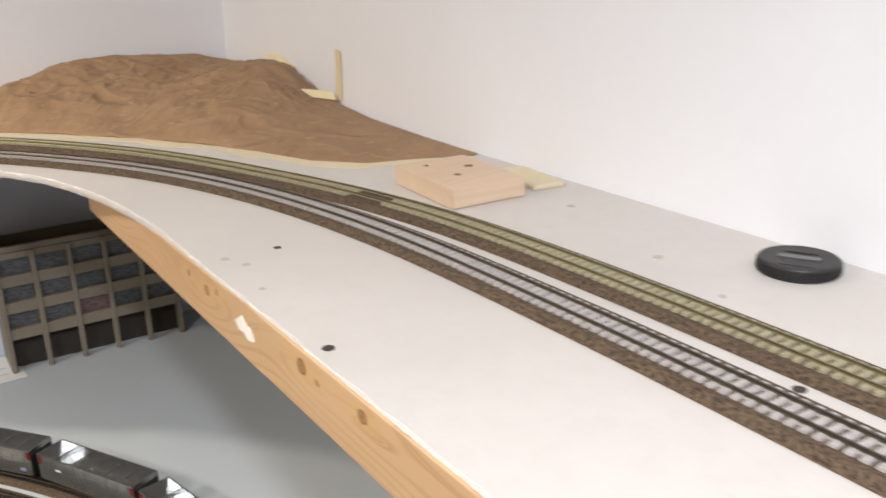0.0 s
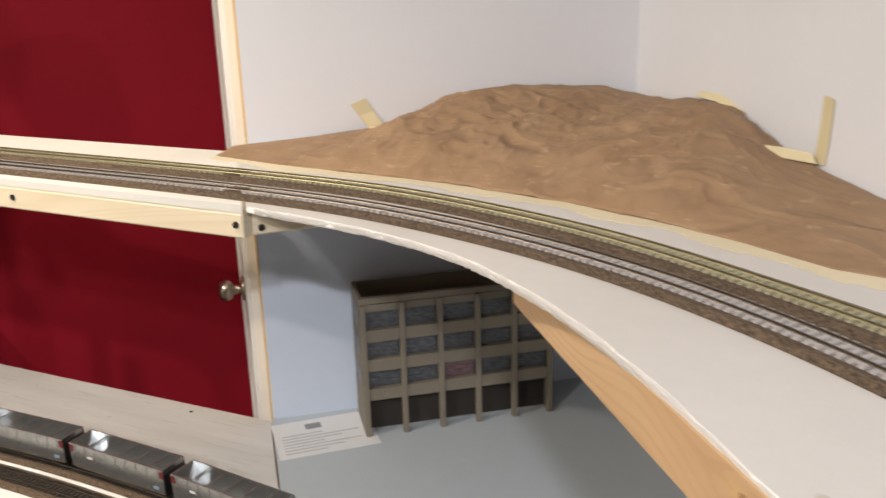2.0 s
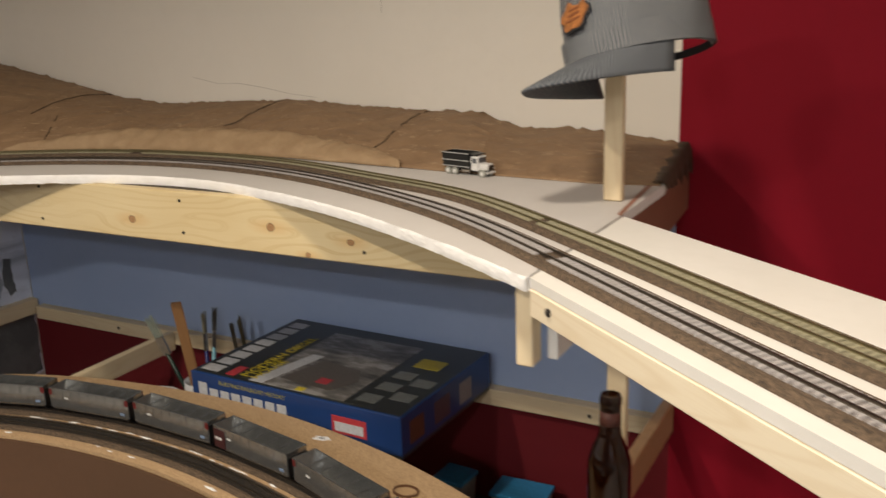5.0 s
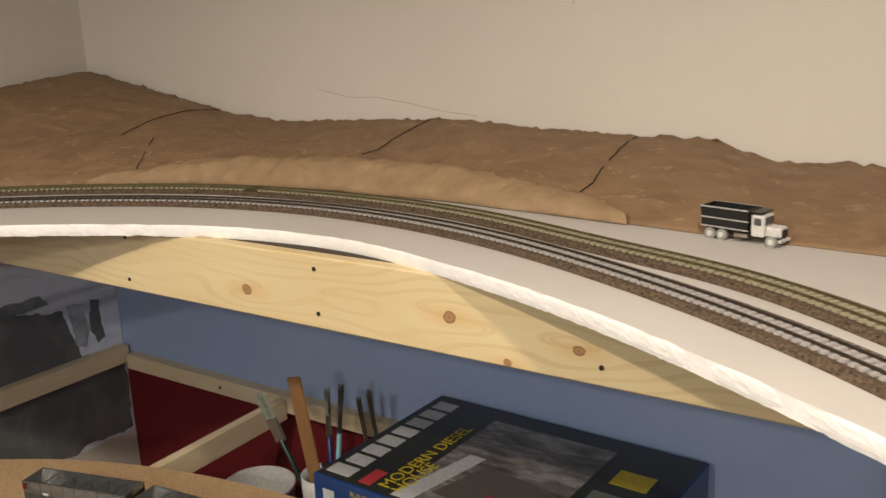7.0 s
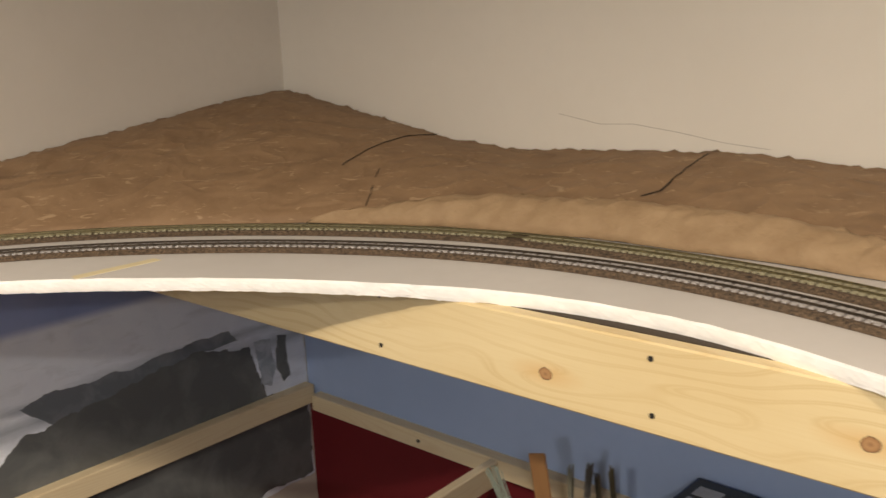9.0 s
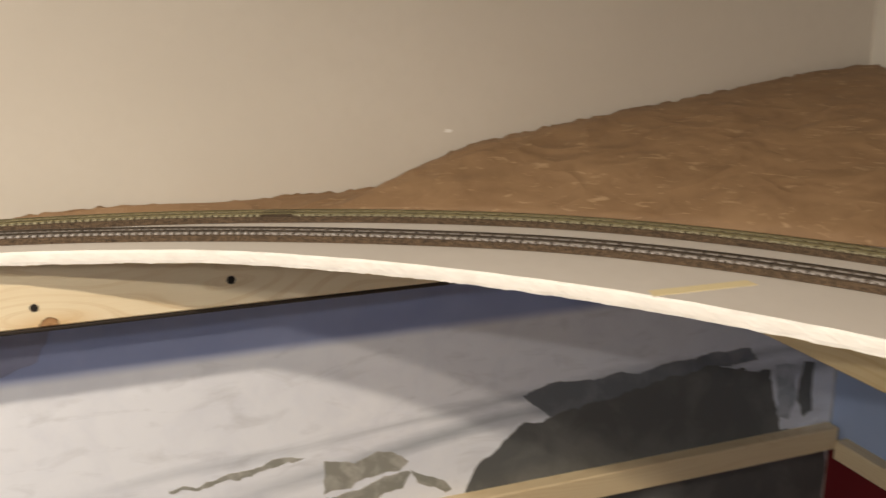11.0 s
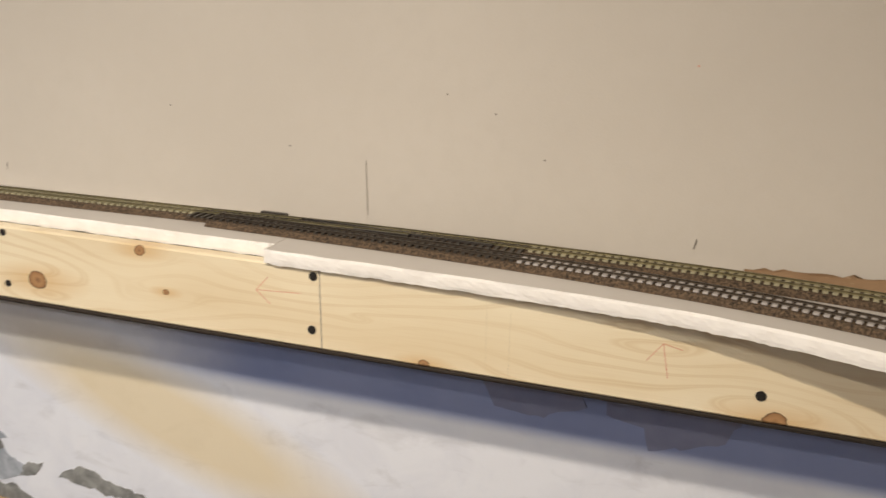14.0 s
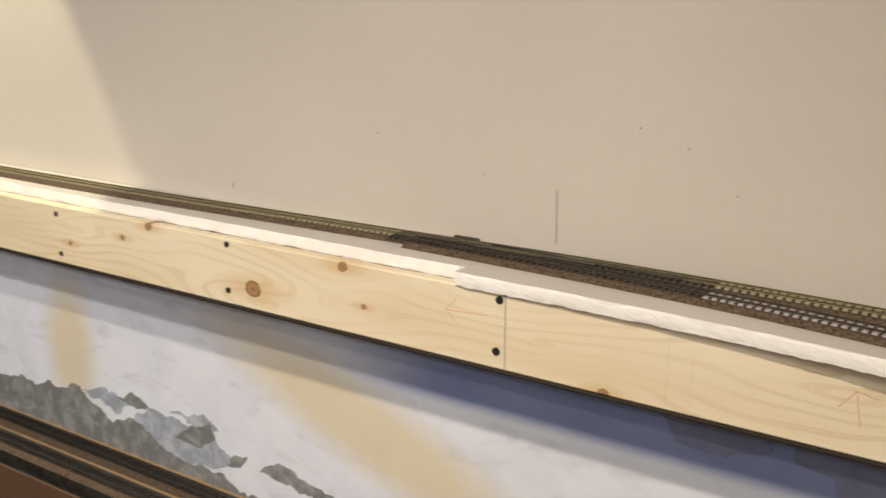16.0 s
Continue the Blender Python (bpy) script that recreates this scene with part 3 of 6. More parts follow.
part("band_end", taper, M_FASCIA, band, "tapering end of the pine band")
end_joist = beam("end_joist", (-0.113, 1.648), (0.25, 1.69), 0.019, EZ - 0.0345, EZ - 0.0005, M_PINE_BRIDGE, label="pale pine joist at the bridge end", category="joist")
part("screw_hole", disc((0.013, -0.0098, EZ - 0.0255), (0, 1, 0), 0.0042, 0.002), M_SCREW, end_joist, "dark countersunk screw")

# bridge across the closet door
bridge = thing("lift_out_bridge", "pine lift-out bridge carrying two tracks across the doorway", "bridge")
part("top_board", slab([tuple(B0 + Vector((-0.003, 0.002)) + Vector((0.622, 0.783)) * 0.0022), tuple(B3 + Vector((-0.003, 0))), tuple(B2), tuple(B1 + Vector((0.003, -0.002)) + Vector((0.622, 0.783)) * 0.0022)], DECK - 0.0100, DECK), M_BRIDGE, bridge, "white painted top board")
inw = Vector((0.622, 0.783))
for a, b_, side in ((B0, B1, 0.011), (B3, B2, -0.011)):
    beam("side_beam", a + inw * side + BR * 0.004, b_ + inw * side - BR * 0.004, 0.019, DECK - 0.0410, DECK - 0.0106, M_PINE_BRIDGE, bridge, "pale pine side beam with a dark screw")
for u in (0.016, 0.437, 0.951):
    p = B0.lerp(B1, u) + inw * 0.0012
    part("screw_hole", disc((p.x, p.y, DECK - 0.0245), (-inw.x, -inw.y, 0), 0.0042, 0.003), M_SCREW, bridge, "dark countersunk screw")

# ---- tracks ----
def track(name, line, z, tie_mat, rail_mat, label, lo=0, hi=None, gaps=(), bare=None, pitch=0.0090, bed=True, single=None, linked=True):
    """Cork roadbed, ties and two rails along a line; a stretch has single ties as parts."""
    hi = len(line) if hi is None else hi
    line = line[lo:hi]
    root = thing(name, label, "track")
    bed_h = 0.006
    if bed:
        part("roadbed", sweep(line, [(-0.0255, 0), (0.0255, 0), (0.0205, bed_h), (-0.0205, bed_h)], z + 0.0002), M_CORK, root, "brown cork roadbed")
    else:
        bed_h = 0.0003
    top = z + bed_h
    fine = curve_points([tuple(p) for p in line[:: max(1, len(line) // 160)]], pitch)
    dirs = headings(fine)
    verts, faces = [], []
    own = []
    for i, (p, t) in enumerate(zip(fine, dirs)):
        if any((p - Vector(g[:2])).length < g[2] for g in gaps) or (bare and bare(p)):
            continue
        n = Vector((-t.y, t.x))
        if single and single(p) and len(own) < 280:
            own.append((p, t))
            continue
        k = len(verts)
        w, l = 0.0027, 0.0150
        for zz in (top, top + 0.0021):
            for s, u in ((-1, -1), (1, -1), (1, 1), (-1, 1)):
                q = p + t * (w * s * (1 if zz == top else 0.82)) + n * (l * u)
                verts.append((q.x, q.y, zz))
        faces += [(k + 4, k + 5, k + 6, k + 7), (k, k + 1, k + 5, k + 4), (k + 1, k + 2, k + 6, k + 5), (k + 2, k + 3, k + 7, k + 6), (k + 3, k, k + 4, k + 7)]
        if linked and i % 2 == 0:
            # small webs that join the ties in pairs under the rails
            for s in (-0.0083, 0.0083):
                k = len(verts)
                for zz in (top, top + 0.0016):
                    for c, u in ((0, -0.0011), (pitch, -0.0011), (pitch, 0.0011), (0, 0.0011)):
                        q = p + t * c + n * (s + u)
                        verts.append((q.x, q.y, zz))
                faces += [(k + 4, k + 5, k + 6, k + 7), (k, k + 1, k + 5, k + 4), (k + 2, k + 3, k + 7, k + 6)]
    me = bpy.data.meshes.new("tie_run")
    me.from_pydata(verts, [], faces)
    me.materials.append(tie_mat)
    ob = new("tie_run", me)
    ob.parent = root
    tagged(ob, "joined run of plastic ties", kind="stuff")
    if own:
        tie = mesh_of("tie", box(-0.0027, 0.0027, -0.0150, 0.0150, 0, 0.0021, 0.0003), tie_mat)
        for p, t in own:
            o = new("tie", tie)
            o.parent = root
            o.matrix_basis = Matrix.Translation((p.x, p.y, top)) @ Matrix.Rotation(math.atan2(t.y, t.x), 4, "Z")
    for s in (-0.0083, 0.0083):
        prof = [(s - 0.0011, 0), (s + 0.0011, 0), (s + 0.0004, 0.0007), (s + 0.0004, 0.0016), (s + 0.0009, 0.0026), (s - 0.0009, 0.0026), (s - 0.0004, 0.0016), (s - 0.0004, 0.0007)]
        part("rail", sweep(line, prof, top + 0.0019), rail_mat, root, "thin metal rail")
    return root


def at_turnout(p):
    return p.x < -2.6 and 1.03 < p.y < 1.435


def near_west(p):
    return p.x < -2.55 and 1.0 < p.y < 2.0


GAPS = [(-0.118, 1.775, 0.012), (0.3395, 1.003, 0.026), (-1.852, 2.69, 0.018), (-2.643, 1.988, 0.024), (-0.868, 2.40, 0.012)]
track("inner_track", IN, DECK, M_TIE_GREY, M_RAIL_DARK, "grey concrete-look flex track on cork roadbed", hi=len(IN) - 2, gaps=[(-0.115, 1.68, 0.012), (-0.80, 2.25, 0.012)], bare=at_turnout, single=near_west)
track("outer_track", OUT, DECK, M_TIE_OLIVE, M_RAIL_BRASS, "olive tan flex track with brassy rails on cork", gaps=GAPS, bare=at_turnout, single=near_west)


M_TIE_DARK = plastic("dark_brown_tie_plastic", (0.050, 0.042, 0.034))


def turnout():
    """The switch where the inner track leaves the outer one."""
    root = thing("track_switch", "black-tied turnout joining the two tracks", "track switch")
    tie = None
    y = 1.034
    while y < 1.432:
        f = (y - 1.034) / 0.4
        xo = -2.722 + (-2.735 + 2.722) * min(1, f * 1.3)
        xi = min((p for p in IN if p.x < -2.5), key=lambda p: abs(p.y - y)).x
        part("switch_tie", box(min(xo, xi) - 0.0148, max(xo, xi) + 0.0148, y - 0.0019, y + 0.0019, DECK + 0.0062, DECK + 0.0083), M_TIE_DARK, root)
        y += 0.0088
    part("switch_machine", box(-2.752, -2.744, 1.10, 1.135, DECK + 0.0065, DECK + 0.0105, 0.001), M_STEEL, root, "small dark switch throw")
    for x0, y0, x1, y1 in ((-2.7245, 1.30, -2.7205, 1.40), (-2.738, 1.16, -2.730, 1.30)):
        beam("guard_rail", (x0, y0), (x1, y1), 0.0012, DECK + 0.0083, DECK + 0.0103, M_STEEL, root)
    part("frog", slab([(-2.7195, 1.235), (-2.7155, 1.235), (-2.7165, 1.30), (-2.7185, 1.30)], DECK + 0.0082, DECK + 0.0104), M_STEEL, root, "dark metal frog")
    return root


turnout()

# ---- paper hills ----
def kraft_light():
    n = Nodes("light_kraft_paper", 0.75)
    n.colour(n.ramp(n.noise(0.03, 4, 0.6), [(0.3, (0.30, 0.195, 0.105)), (0.7, (0.385, 0.265, 0.15))]))
    n.bump(n.noise(0.012, 5, 0.6, (1, 1, 1), 0.6), 0.5, 0.004)
    return n.mat


M_KRAFT2 = kraft_light()
M_TAPE = painted("masking_tape", (0.72, 0.63, 0.40), (0.66, 0.57, 0.35), 0.6)
M_CREAM = painted("cream_paper", (0.70, 0.62, 0.44), (0.62, 0.54, 0.38), 0.7)
M_DARK = plastic("dark_gap", (0.012, 0.008, 0.006), 0.9)


def spread(ctrl, n):
    """n points at even steps on a smooth line through (x, y, z) points."""
    pts = [Vector(p) for p in ctrl]
    dist = [0]
    for a, b in zip(pts, pts[1:]):
        dist.append(dist[-1] + (b - a).length)
    out = []
    for i in range(n):
        d = dist[-1] * i / (n - 1)
        k = max(j for j in range(len(pts) - 1) if dist[j] <= d + 1e-9)
        f = (d - dist[k]) / max(dist[k + 1] - dist[k], 1e-9)
        out.append(pts[k].lerp(pts[k + 1], f))
    for _ in range(2):
        out = [out[0]] + [(a + 2 * b + c) / 4 for a, b, c in zip(out, out[1:], out[2:])] + [out[-1]]
    return out


def hill(name, foot, crest, label, bulge, crumple, seed, cols=300, rows=34, lift=0.0, freq=1.0, material=None, tear=0.0, slant=0.0):
    """Crumpled paper laid from a foot line up to a crest; gives the thing and its grid of points."""
    a, b = spread(foot, cols), spread(crest, cols)
    bm = bmesh.new()
    grid, places = [], []
    for i in range(cols):
        col, row = [], []
        for j in range(rows):
            f = j / (rows - 1)
            p = a[i].lerp(b[i], f)
            rise = b[i].z - a[i].z
            p.z = a[i].z + rise * (math.sin(f * math.pi / 2) ** bulge)
            q = Vector(((p.x + slant * p.y) * 9, (p.y - slant * 0.4 * p.x) * 9, p.z * 9 + seed)) * freq
            amp = crumple * min(1.0, max(rise, 0.006) / 0.05) * math.sin(math.pi * min(max(f, 0.03), 0.97)) ** 0.5
            ridge = lambda v: 0.5 - abs(noise.noise(v))  # noqa: E731
            w = noise.noise(q * 1.5) * 0.8 + ridge(q * 3.1 + Vector((3, 1, 7))) * 0.9 + ridge(q * 6.3) * 0.40 + ridge(q * 12.0 + Vector((5, 5, 1))) * 0.12
            if slant:
                g1, g2 = p.x * 0.80 + p.y * 0.60 + 0.05 * noise.noise(q), p.y * 0.80 - p.x * 0.60
                w = noise.noise(q * 1.2) * 0.7 + ridge(Vector((g1 * 40, g2 * 16, seed))) * 0.62 + ridge(Vector((g2 * 46, g1 * 20, seed + 4))) * 0.45 + ridge(q * 7.0) * 0.20
            p.z += amp * w + lift * math.sin(math.pi * f) * min(1.0, rise / 0.05)
            p.x += amp * 0.6 * noise.noise(q * 3.0 + Vector((9, 2, 4)))
            p.y += amp * 0.6 * noise.noise(q * 3.0 + Vector((1, 8, 5)))
            if f > 0.9 and tear:
                p.z += tear * (noise.noise(Vector((p.x * 60, p.y * 60, 1))) + 0.6 * noise.noise(Vector((p.x * 150, p.y * 150, 4))))
            p.x = min(max(p.x, X_WEST + 0.003), X_EAST - 0.003)
            p.y = min(p.y, Y_NORTH - 0.003)
            p.z = max(p.z, DECK + 0.0015)
            row.append(p)
            col.append(bm.verts.new(p))
        grid.append(col)
        places.append(row)
    for c, d in zip(grid, grid[1:]):
        for j in range(rows - 1):
            bm.faces.new((c[j], d[j], d[j + 1], c[j + 1]))
    bmesh.ops.recalc_face_normals(bm, faces=bm.faces)
    ob = solid(name, bm, material or M_KRAFT, label, "paper hill", smooth=True)
    mod = ob.modifiers.new("thick", "SOLIDIFY")
    mod.thickness = 0.0012
    return ob, places


N_FOOT = [(-0.803, 2.690, DECK), (-0.90, 2.675, DECK), (-1.174, 2.70, DECK), (-1.346, 2.722, DECK), (-1.55, 2.745, DECK), (-1.78, 2.745, DECK), (-2.0, 2.70, DECK), (-2.2, 2.615, DECK), (-2.4, 2.46, DECK),
          (-2.56, 2.28, DECK), (-2.66, 2.10, DECK), (-2.715, 1.95, DECK), (-2.75, 1.80, DECK), (-2.758, 1.66, DECK)]
north_hill, NP = hill("north_paper_hill", N_FOOT,
     [(-0.846, 3.045, 1.368), (-0.959, 3.045, 1.384), (-1.06, 3.045, 1.393), (-1.172, 3.045, 1.390), (-1.265, 3.045, 1.417), (-1.525, 3.045, 1.424), (-1.75, 3.045, 1.436), (-2.131, 3.045, 1.420), (-2.29, 3.045, 1.435), (-2.544, 3.045, 1.483),
      (-2.74, 3.035, 1.522), (-2.76, 2.92, 1.510), (-2.76, 2.70, 1.480), (-2.76, 2.5, 1.454), (-2.76, 2.31, 1.426), (-2.76, 2.235, 1.402), (-2.76, 2.17, 1.368), (-2.76, 1.93, 1.366), (-2.76, 1.80, 1.371), (-2.76, 1.66, 1.366)],
     "low crumpled brown paper hills along the wall", 0.8, 0.0050, 3.0, cols=340, tear=0.006)
fold_foot = [(p[0], p[1] - 0.006 if p[0] > -2.0 else p[1] - 0.003, DECK) for p in N_FOOT[3:8]]
hill("folded_paper_strip", [(-1.26, 2.705, DECK)] + fold_foot + [(-2.10, 2.655, DECK)],
     [(-1.27, 2.722, 1.372), (-1.36, 2.765, 1.384), (-1.55, 2.800, 1.396), (-1.78, 2.805, 1.400), (-1.98, 2.765, 1.394), (-2.10, 2.675, 1.372)],
     "lighter folded brown paper strip at the hill foot", 0.6, 0.013, 21.0, cols=200, rows=16, material=M_KRAFT2, lift=0.004, tear=0.007)


def surface(grid, x, y):
    """The point of a grid that lies nearest to x, y."""
    return min((p for col in grid for p in col), key=lambda p: (p.x - x) ** 2 + (p.y - y) ** 2)


def crack(grid, path, width, name="paper_tear"):
    """A dark gap between two paper sheets along a line of (x, y, share of the width)."""
    rng = random.Random(int(abs(path[0][0]) * 1000))
    pts = []
    for (x0, y0, w0), (x1, y1, w1) in zip(path, path[1:]):
        steps = max(2, int(math.hypot(x1 - x0, y1 - y0) / 0.012))
        for k in range(steps):
            u = k / steps
            p = surface(grid, x0 + (x1 - x0) * u, y0 + (y1 - y0) * u)
            x = x0 + (x1 - x0) * u + rng.uniform(-0.0012, 0.0012)
            pts.append((Vector((x, y0 + (y1 - y0) * u - 0.002, p.z + 0.0022)), w0 + (w1 - w0) * u))
    for _ in range(2):
        mid = [(Vector((b[0].x, b[0].y, (a[0].z + 2 * b[0].z + c[0].z) / 4)), b[1]) for a, b, c in zip(pts, pts[1:], pts[2:])]
        pts = [pts[0]] + mid + [pts[-1]]
    bm = bmesh.new()
    last = None
    for p, w in pts:
        w = 0.5 * width * w * rng.uniform(0.10, 0.85)
        if rng.random() < 0.10:
            last = None
            continue
        pair = [bm.verts.new(p + Vector((w, 0, 0.0004))), bm.verts.new(p - Vector((w, 0, 0.0004)))]
        if last:
            bm.faces.new((last[0], pair[0], pair[1], last[1]))
        last = pair
    bmesh.ops.recalc_face_normals(bm, faces=bm.faces)
    ob = part(name, bm, M_DARK, north_hill, "dark open paper seam")
    mod = ob.modifiers.new("thick", "SOLIDIFY")
    mod.thickness = 0.0012


crack(NP, [(-2.298, 3.03, 0.5), (-2.284, 2.919, 1.0), (-2.27, 2.84, 0.4), (-2.256, 2.764, 0.9), (-2.249, 2.735, 0.2)], 0.0042)
crack(NP, [(-2.192, 2.77, 0.25), (-2.126, 2.672, 0.5)], 0.0022)
crack(NP, [(-1.758, 3.03, 0.4), (-1.750, 2.909, 0.6), (-1.747, 2.856, 1.0), (-1.771, 2.825, 0.7)], 0.0038)
crack(NP, [(-1.379, 3.03, 1.0), (-1.370, 2.98, 1.0), (-1.354, 2.872, 0.6), (-1.347, 2.799, 0.3), (-1.351, 2.764, 0.5), (-1.346, 2.730, 0.4)], 0.0042)

C_FOOT = [(-0.148, 1.930, DECK), (-0.06, 1.83, DECK), (-0.015, 1.788, DECK), (0.122, 1.655, DECK), (0.234, 1.513, DECK), (0.298, 1.402, DECK), (0.338, 1.316, DECK), (0.369, 1.225, DECK), (0.419, 1.165, DECK), (0.47, 1.15, DECK), (0.545, 1.115, DECK)]
corner_hill, CP = hill("corner_paper_hill", C_FOOT,
     [(-0.122, 1.995, 1.3615), (0.0, 2.012, 1.365), (0.133, 2.012, 1.375), (0.25, 2.012, 1.415), (0.36, 2.012, 1.426), (0.49, 2.012, 1.416), (0.555, 2.0, 1.402), (0.555, 1.90, 1.404), (0.555, 1.82, 1.418), (0.555, 1.70, 1.420),
      (0.555, 1.63, 1.400), (0.555, 1.56, 1.380), (0.555, 1.40, 1.366), (0.555, 1.25, 1.3625), (0.555, 1.12, 1.361)],
     "tall crumpled brown paper hill filling the corner", 0.7, 0.0160, 11.0, lift=0.008, freq=1.15, cols=420, rows=84, slant=0.9, material=M_KRAFT_TAN)

# cream paper showing along the foot of the corner hill
foot_line = [Vector((p.x, p.y)) for p in spread(C_FOOT, 200)]
skirt = [p + Vector((-0.62, -0.78)) * (0.022 + 0.013 * noise.noise(Vector((p.x * 14, p.y * 14, 2))) + 0.006 * noise.noise(Vector((p.x * 60, p.y * 60, 5)))) for p in foot_line]
bm = bmesh.new()
last = None
for p, q in zip(foot_line, skirt):
    pair = [bm.verts.new((p.x + 0.01, p.y + 0.012, DECK + 0.0008)), bm.verts.new((q.x, q.y, DECK + 0.0008))]
    if last:
        bm.faces.new((last[0], pair[0], pair[1], last[1]))
    last = pair
bmesh.ops.recalc_face_normals(bm, faces=bm.faces)
ob = solid("cream_paper_skirt", bm, M_CREAM, "torn cream paper strip under the hill foot", "paper strip")
ob.modifiers.new("thick", "SOLIDIFY").thickness = 0.0006


def tape(corners, label="strip of pale yellow masking tape"):
    bm = bmesh.new()
    n = len(corners) // 2
    top, low = [bm.verts.new(c) for c in corners[:n]], [bm.verts.new(c) for c in corners[n:]]
    for i in range(n - 1):
        bm.faces.new((top[i], top[i + 1], low[i + 1], low[i]))
    bmesh.ops.recalc_face_normals(bm, faces=bm.faces)
    ob = solid("masking_tape", bm, M_TAPE, label, "masking tape", group="masking tape on the hill")
    ob.modifiers.new("thick", "SOLIDIFY").thickness = 0.0006


tape([(0.065, 2.0185, 1.411), (0.078, 2.0185, 1.392), (0.092, 2.015, 1.371), (0.090, 2.0185, 1.420), (0.102, 2.0185, 1.398), (0.118, 2.013, 1.374)], "short masking tape piece stuck to the wall")
tape([(0.092, 2.012, 1.3745), (0.125, 2.0, 1.3765), (0.157, 1.99, 1.381), (0.096, 2.002, 1.3725), (0.125, 1.99, 1.3735), (0.157, 1.982, 1.380)], "thin masking tape strip along the hill")
tape([(0.5585, 1.516, 1.462), (0.5585, 1.518, 1.42), (0.5585, 1.524, 1.378), (0.5585, 1.497, 1.459), (0.5585, 1.499, 1.42), (0.5585, 1.503, 1.380)], "upright masking tape strip on the wall")
tape([(0.552, 1.52, 1.392), (0.530, 1.55, 1.396), (0.498, 1.585, 1.398), (0.552, 1.51, 1.381), (0.527, 1.536, 1.385), (0.488, 1.570, 1.388)], "masking tape strip lying on the paper hill")
tape([(0.5585, 1.80, 1.432), (0.5585, 1.74, 1.434), (0.5585, 1.68, 1.418), (0.550, 1.80, 1.424), (0.550, 1.74, 1.424), (0.550, 1.68, 1.408)], "masking tape along the hill crest")

# ---- things on the corner deck ----
def lens_cap():
    root = thing("lens_cap", "black ribbed plastic camera lens cap lying flat", "lens cap", pose(0.513, 0.617, DECK, 0, 0, 28))
    prof = [(0, 0), (0.031, 0), (0.032, 0.0012), (0.032, 0.0095), (0.031, 0.011), (0.029, 0.0114), (0, 0.0105)]
    part("body", lathe(prof, 64), M_BLACK, root)
    part("grip", box(-0.024, -0.010, -0.014, 0.014, 0.0095, 0.0117, 0.0015), M_BLACK, root, "recessed pinch grip")
    part("grip", box(0.010, 0.024, -0.014, 0.014, 0.0095, 0.0117, 0.0015), M_BLACK, root, "recessed pinch grip")
    for k in range(36):
        a = 2 * math.pi * k / 36
        part("rib", box(0.0315, 0.0327, -0.001, 0.001, 0.0015, 0.0092), M_BLACK, root, m=pose(0, 0, 0, 0, 0, math.degrees(a)))
    grey = plastic("grey_print", (0.16, 0.16, 0.16), 0.5)
    part("label_bar", box(-0.0035, 0.0035, -0.016, 0.016, 0.0108, 0.0118), grey, root, "grey printed bar")


lens_cap()
M_OFFCUT = wood("pinkish_offcut", (0.68, 0.53, 0.39), (0.52, 0.36, 0.22), "X")


def wood_block():
    root = thing("wood_offcut", "pale pine board offcut with dark knots", "wood block", pose(0.388, 0.930, DECK, 0, 0, 0))
    bm = slab([(0, 0), (0.092, -0.002), (0.100, 0.126), (0.008, 0.130)], 0.0005, 0.0215)
    bmesh.ops.bevel(bm, geom=bm.edges, offset=0.0012, segments=2, affect="EDGES")
    part("board", bm, M_OFFCUT, root)
    m_knot = plastic("knot_brown", (0.20, 0.11, 0.05), 0.6)
    for x, y, r in ((0.040, 0.050, 0.0042), (0.072, 0.075, 0.005), (0.035, 0.105, 0.003)):
        part("knot", disc((x, y, 0.0216), (0, 0, 1), r, 0.0006), m_knot, root, "dark knot")


wood_block()
solid("card_strip", box(-0.02, 0.02, -0.045, 0.045, 0, 0.005, 0.001), M_CREAM, "thin pale card strip beside the offcut", "card strip", pose(0.525, 0.98, DECK, 0, 0, -8))
M_HOLE = plastic("countersunk_hole", (0.05, 0.04, 0.03), 0.7)
M_DENT = painted("filled_screw_dent", (0.50, 0.46, 0.41), (0.42, 0.38, 0.33), 0.7)
for x, y, rad, dark in ((0.197, 0.931, 0.0035, 1), (0.139, 0.711, 0.0045, 1), (0.341, 0.491, 0.0045, 1), (0.157, 0.905, 0.0035, 0), (0.147, 0.93, 0.004, 0), (0.146, 0.843, 0.0025, 0), (0.492, 0.869, 0.004, 0), (0.448, 0.707, 0.004, 0), (0.421, 0.616, 0.003, 0)):
    ring = disc((0, 0, 0), (0, 0, 1), rad, 0.001)
    label = "dark countersunk screw in the white deck" if dark else "filled screw dent in the white deck"
    solid("deck_screw", ring, M_HOLE if dark else M_DENT, label, "screw", pose(x, y, DECK + 0.0001), group="deck screws")


# ---- marks on the pine boards ----
def board_dots(owner, at, spots, material, name, label):
    inv = owner.matrix_world.inverted()
    for p, nrm, r in spots:
        bm = disc((0, 0, 0), (0, 0, 1), r, 0.0012, 20)
        ob = part(name, bm, material, owner, label)
        ob.matrix_basis = inv @ Matrix.Translation(p) @ Vector(nrm).to_track_quat("Z", "Y").to_matrix().to_4x4()


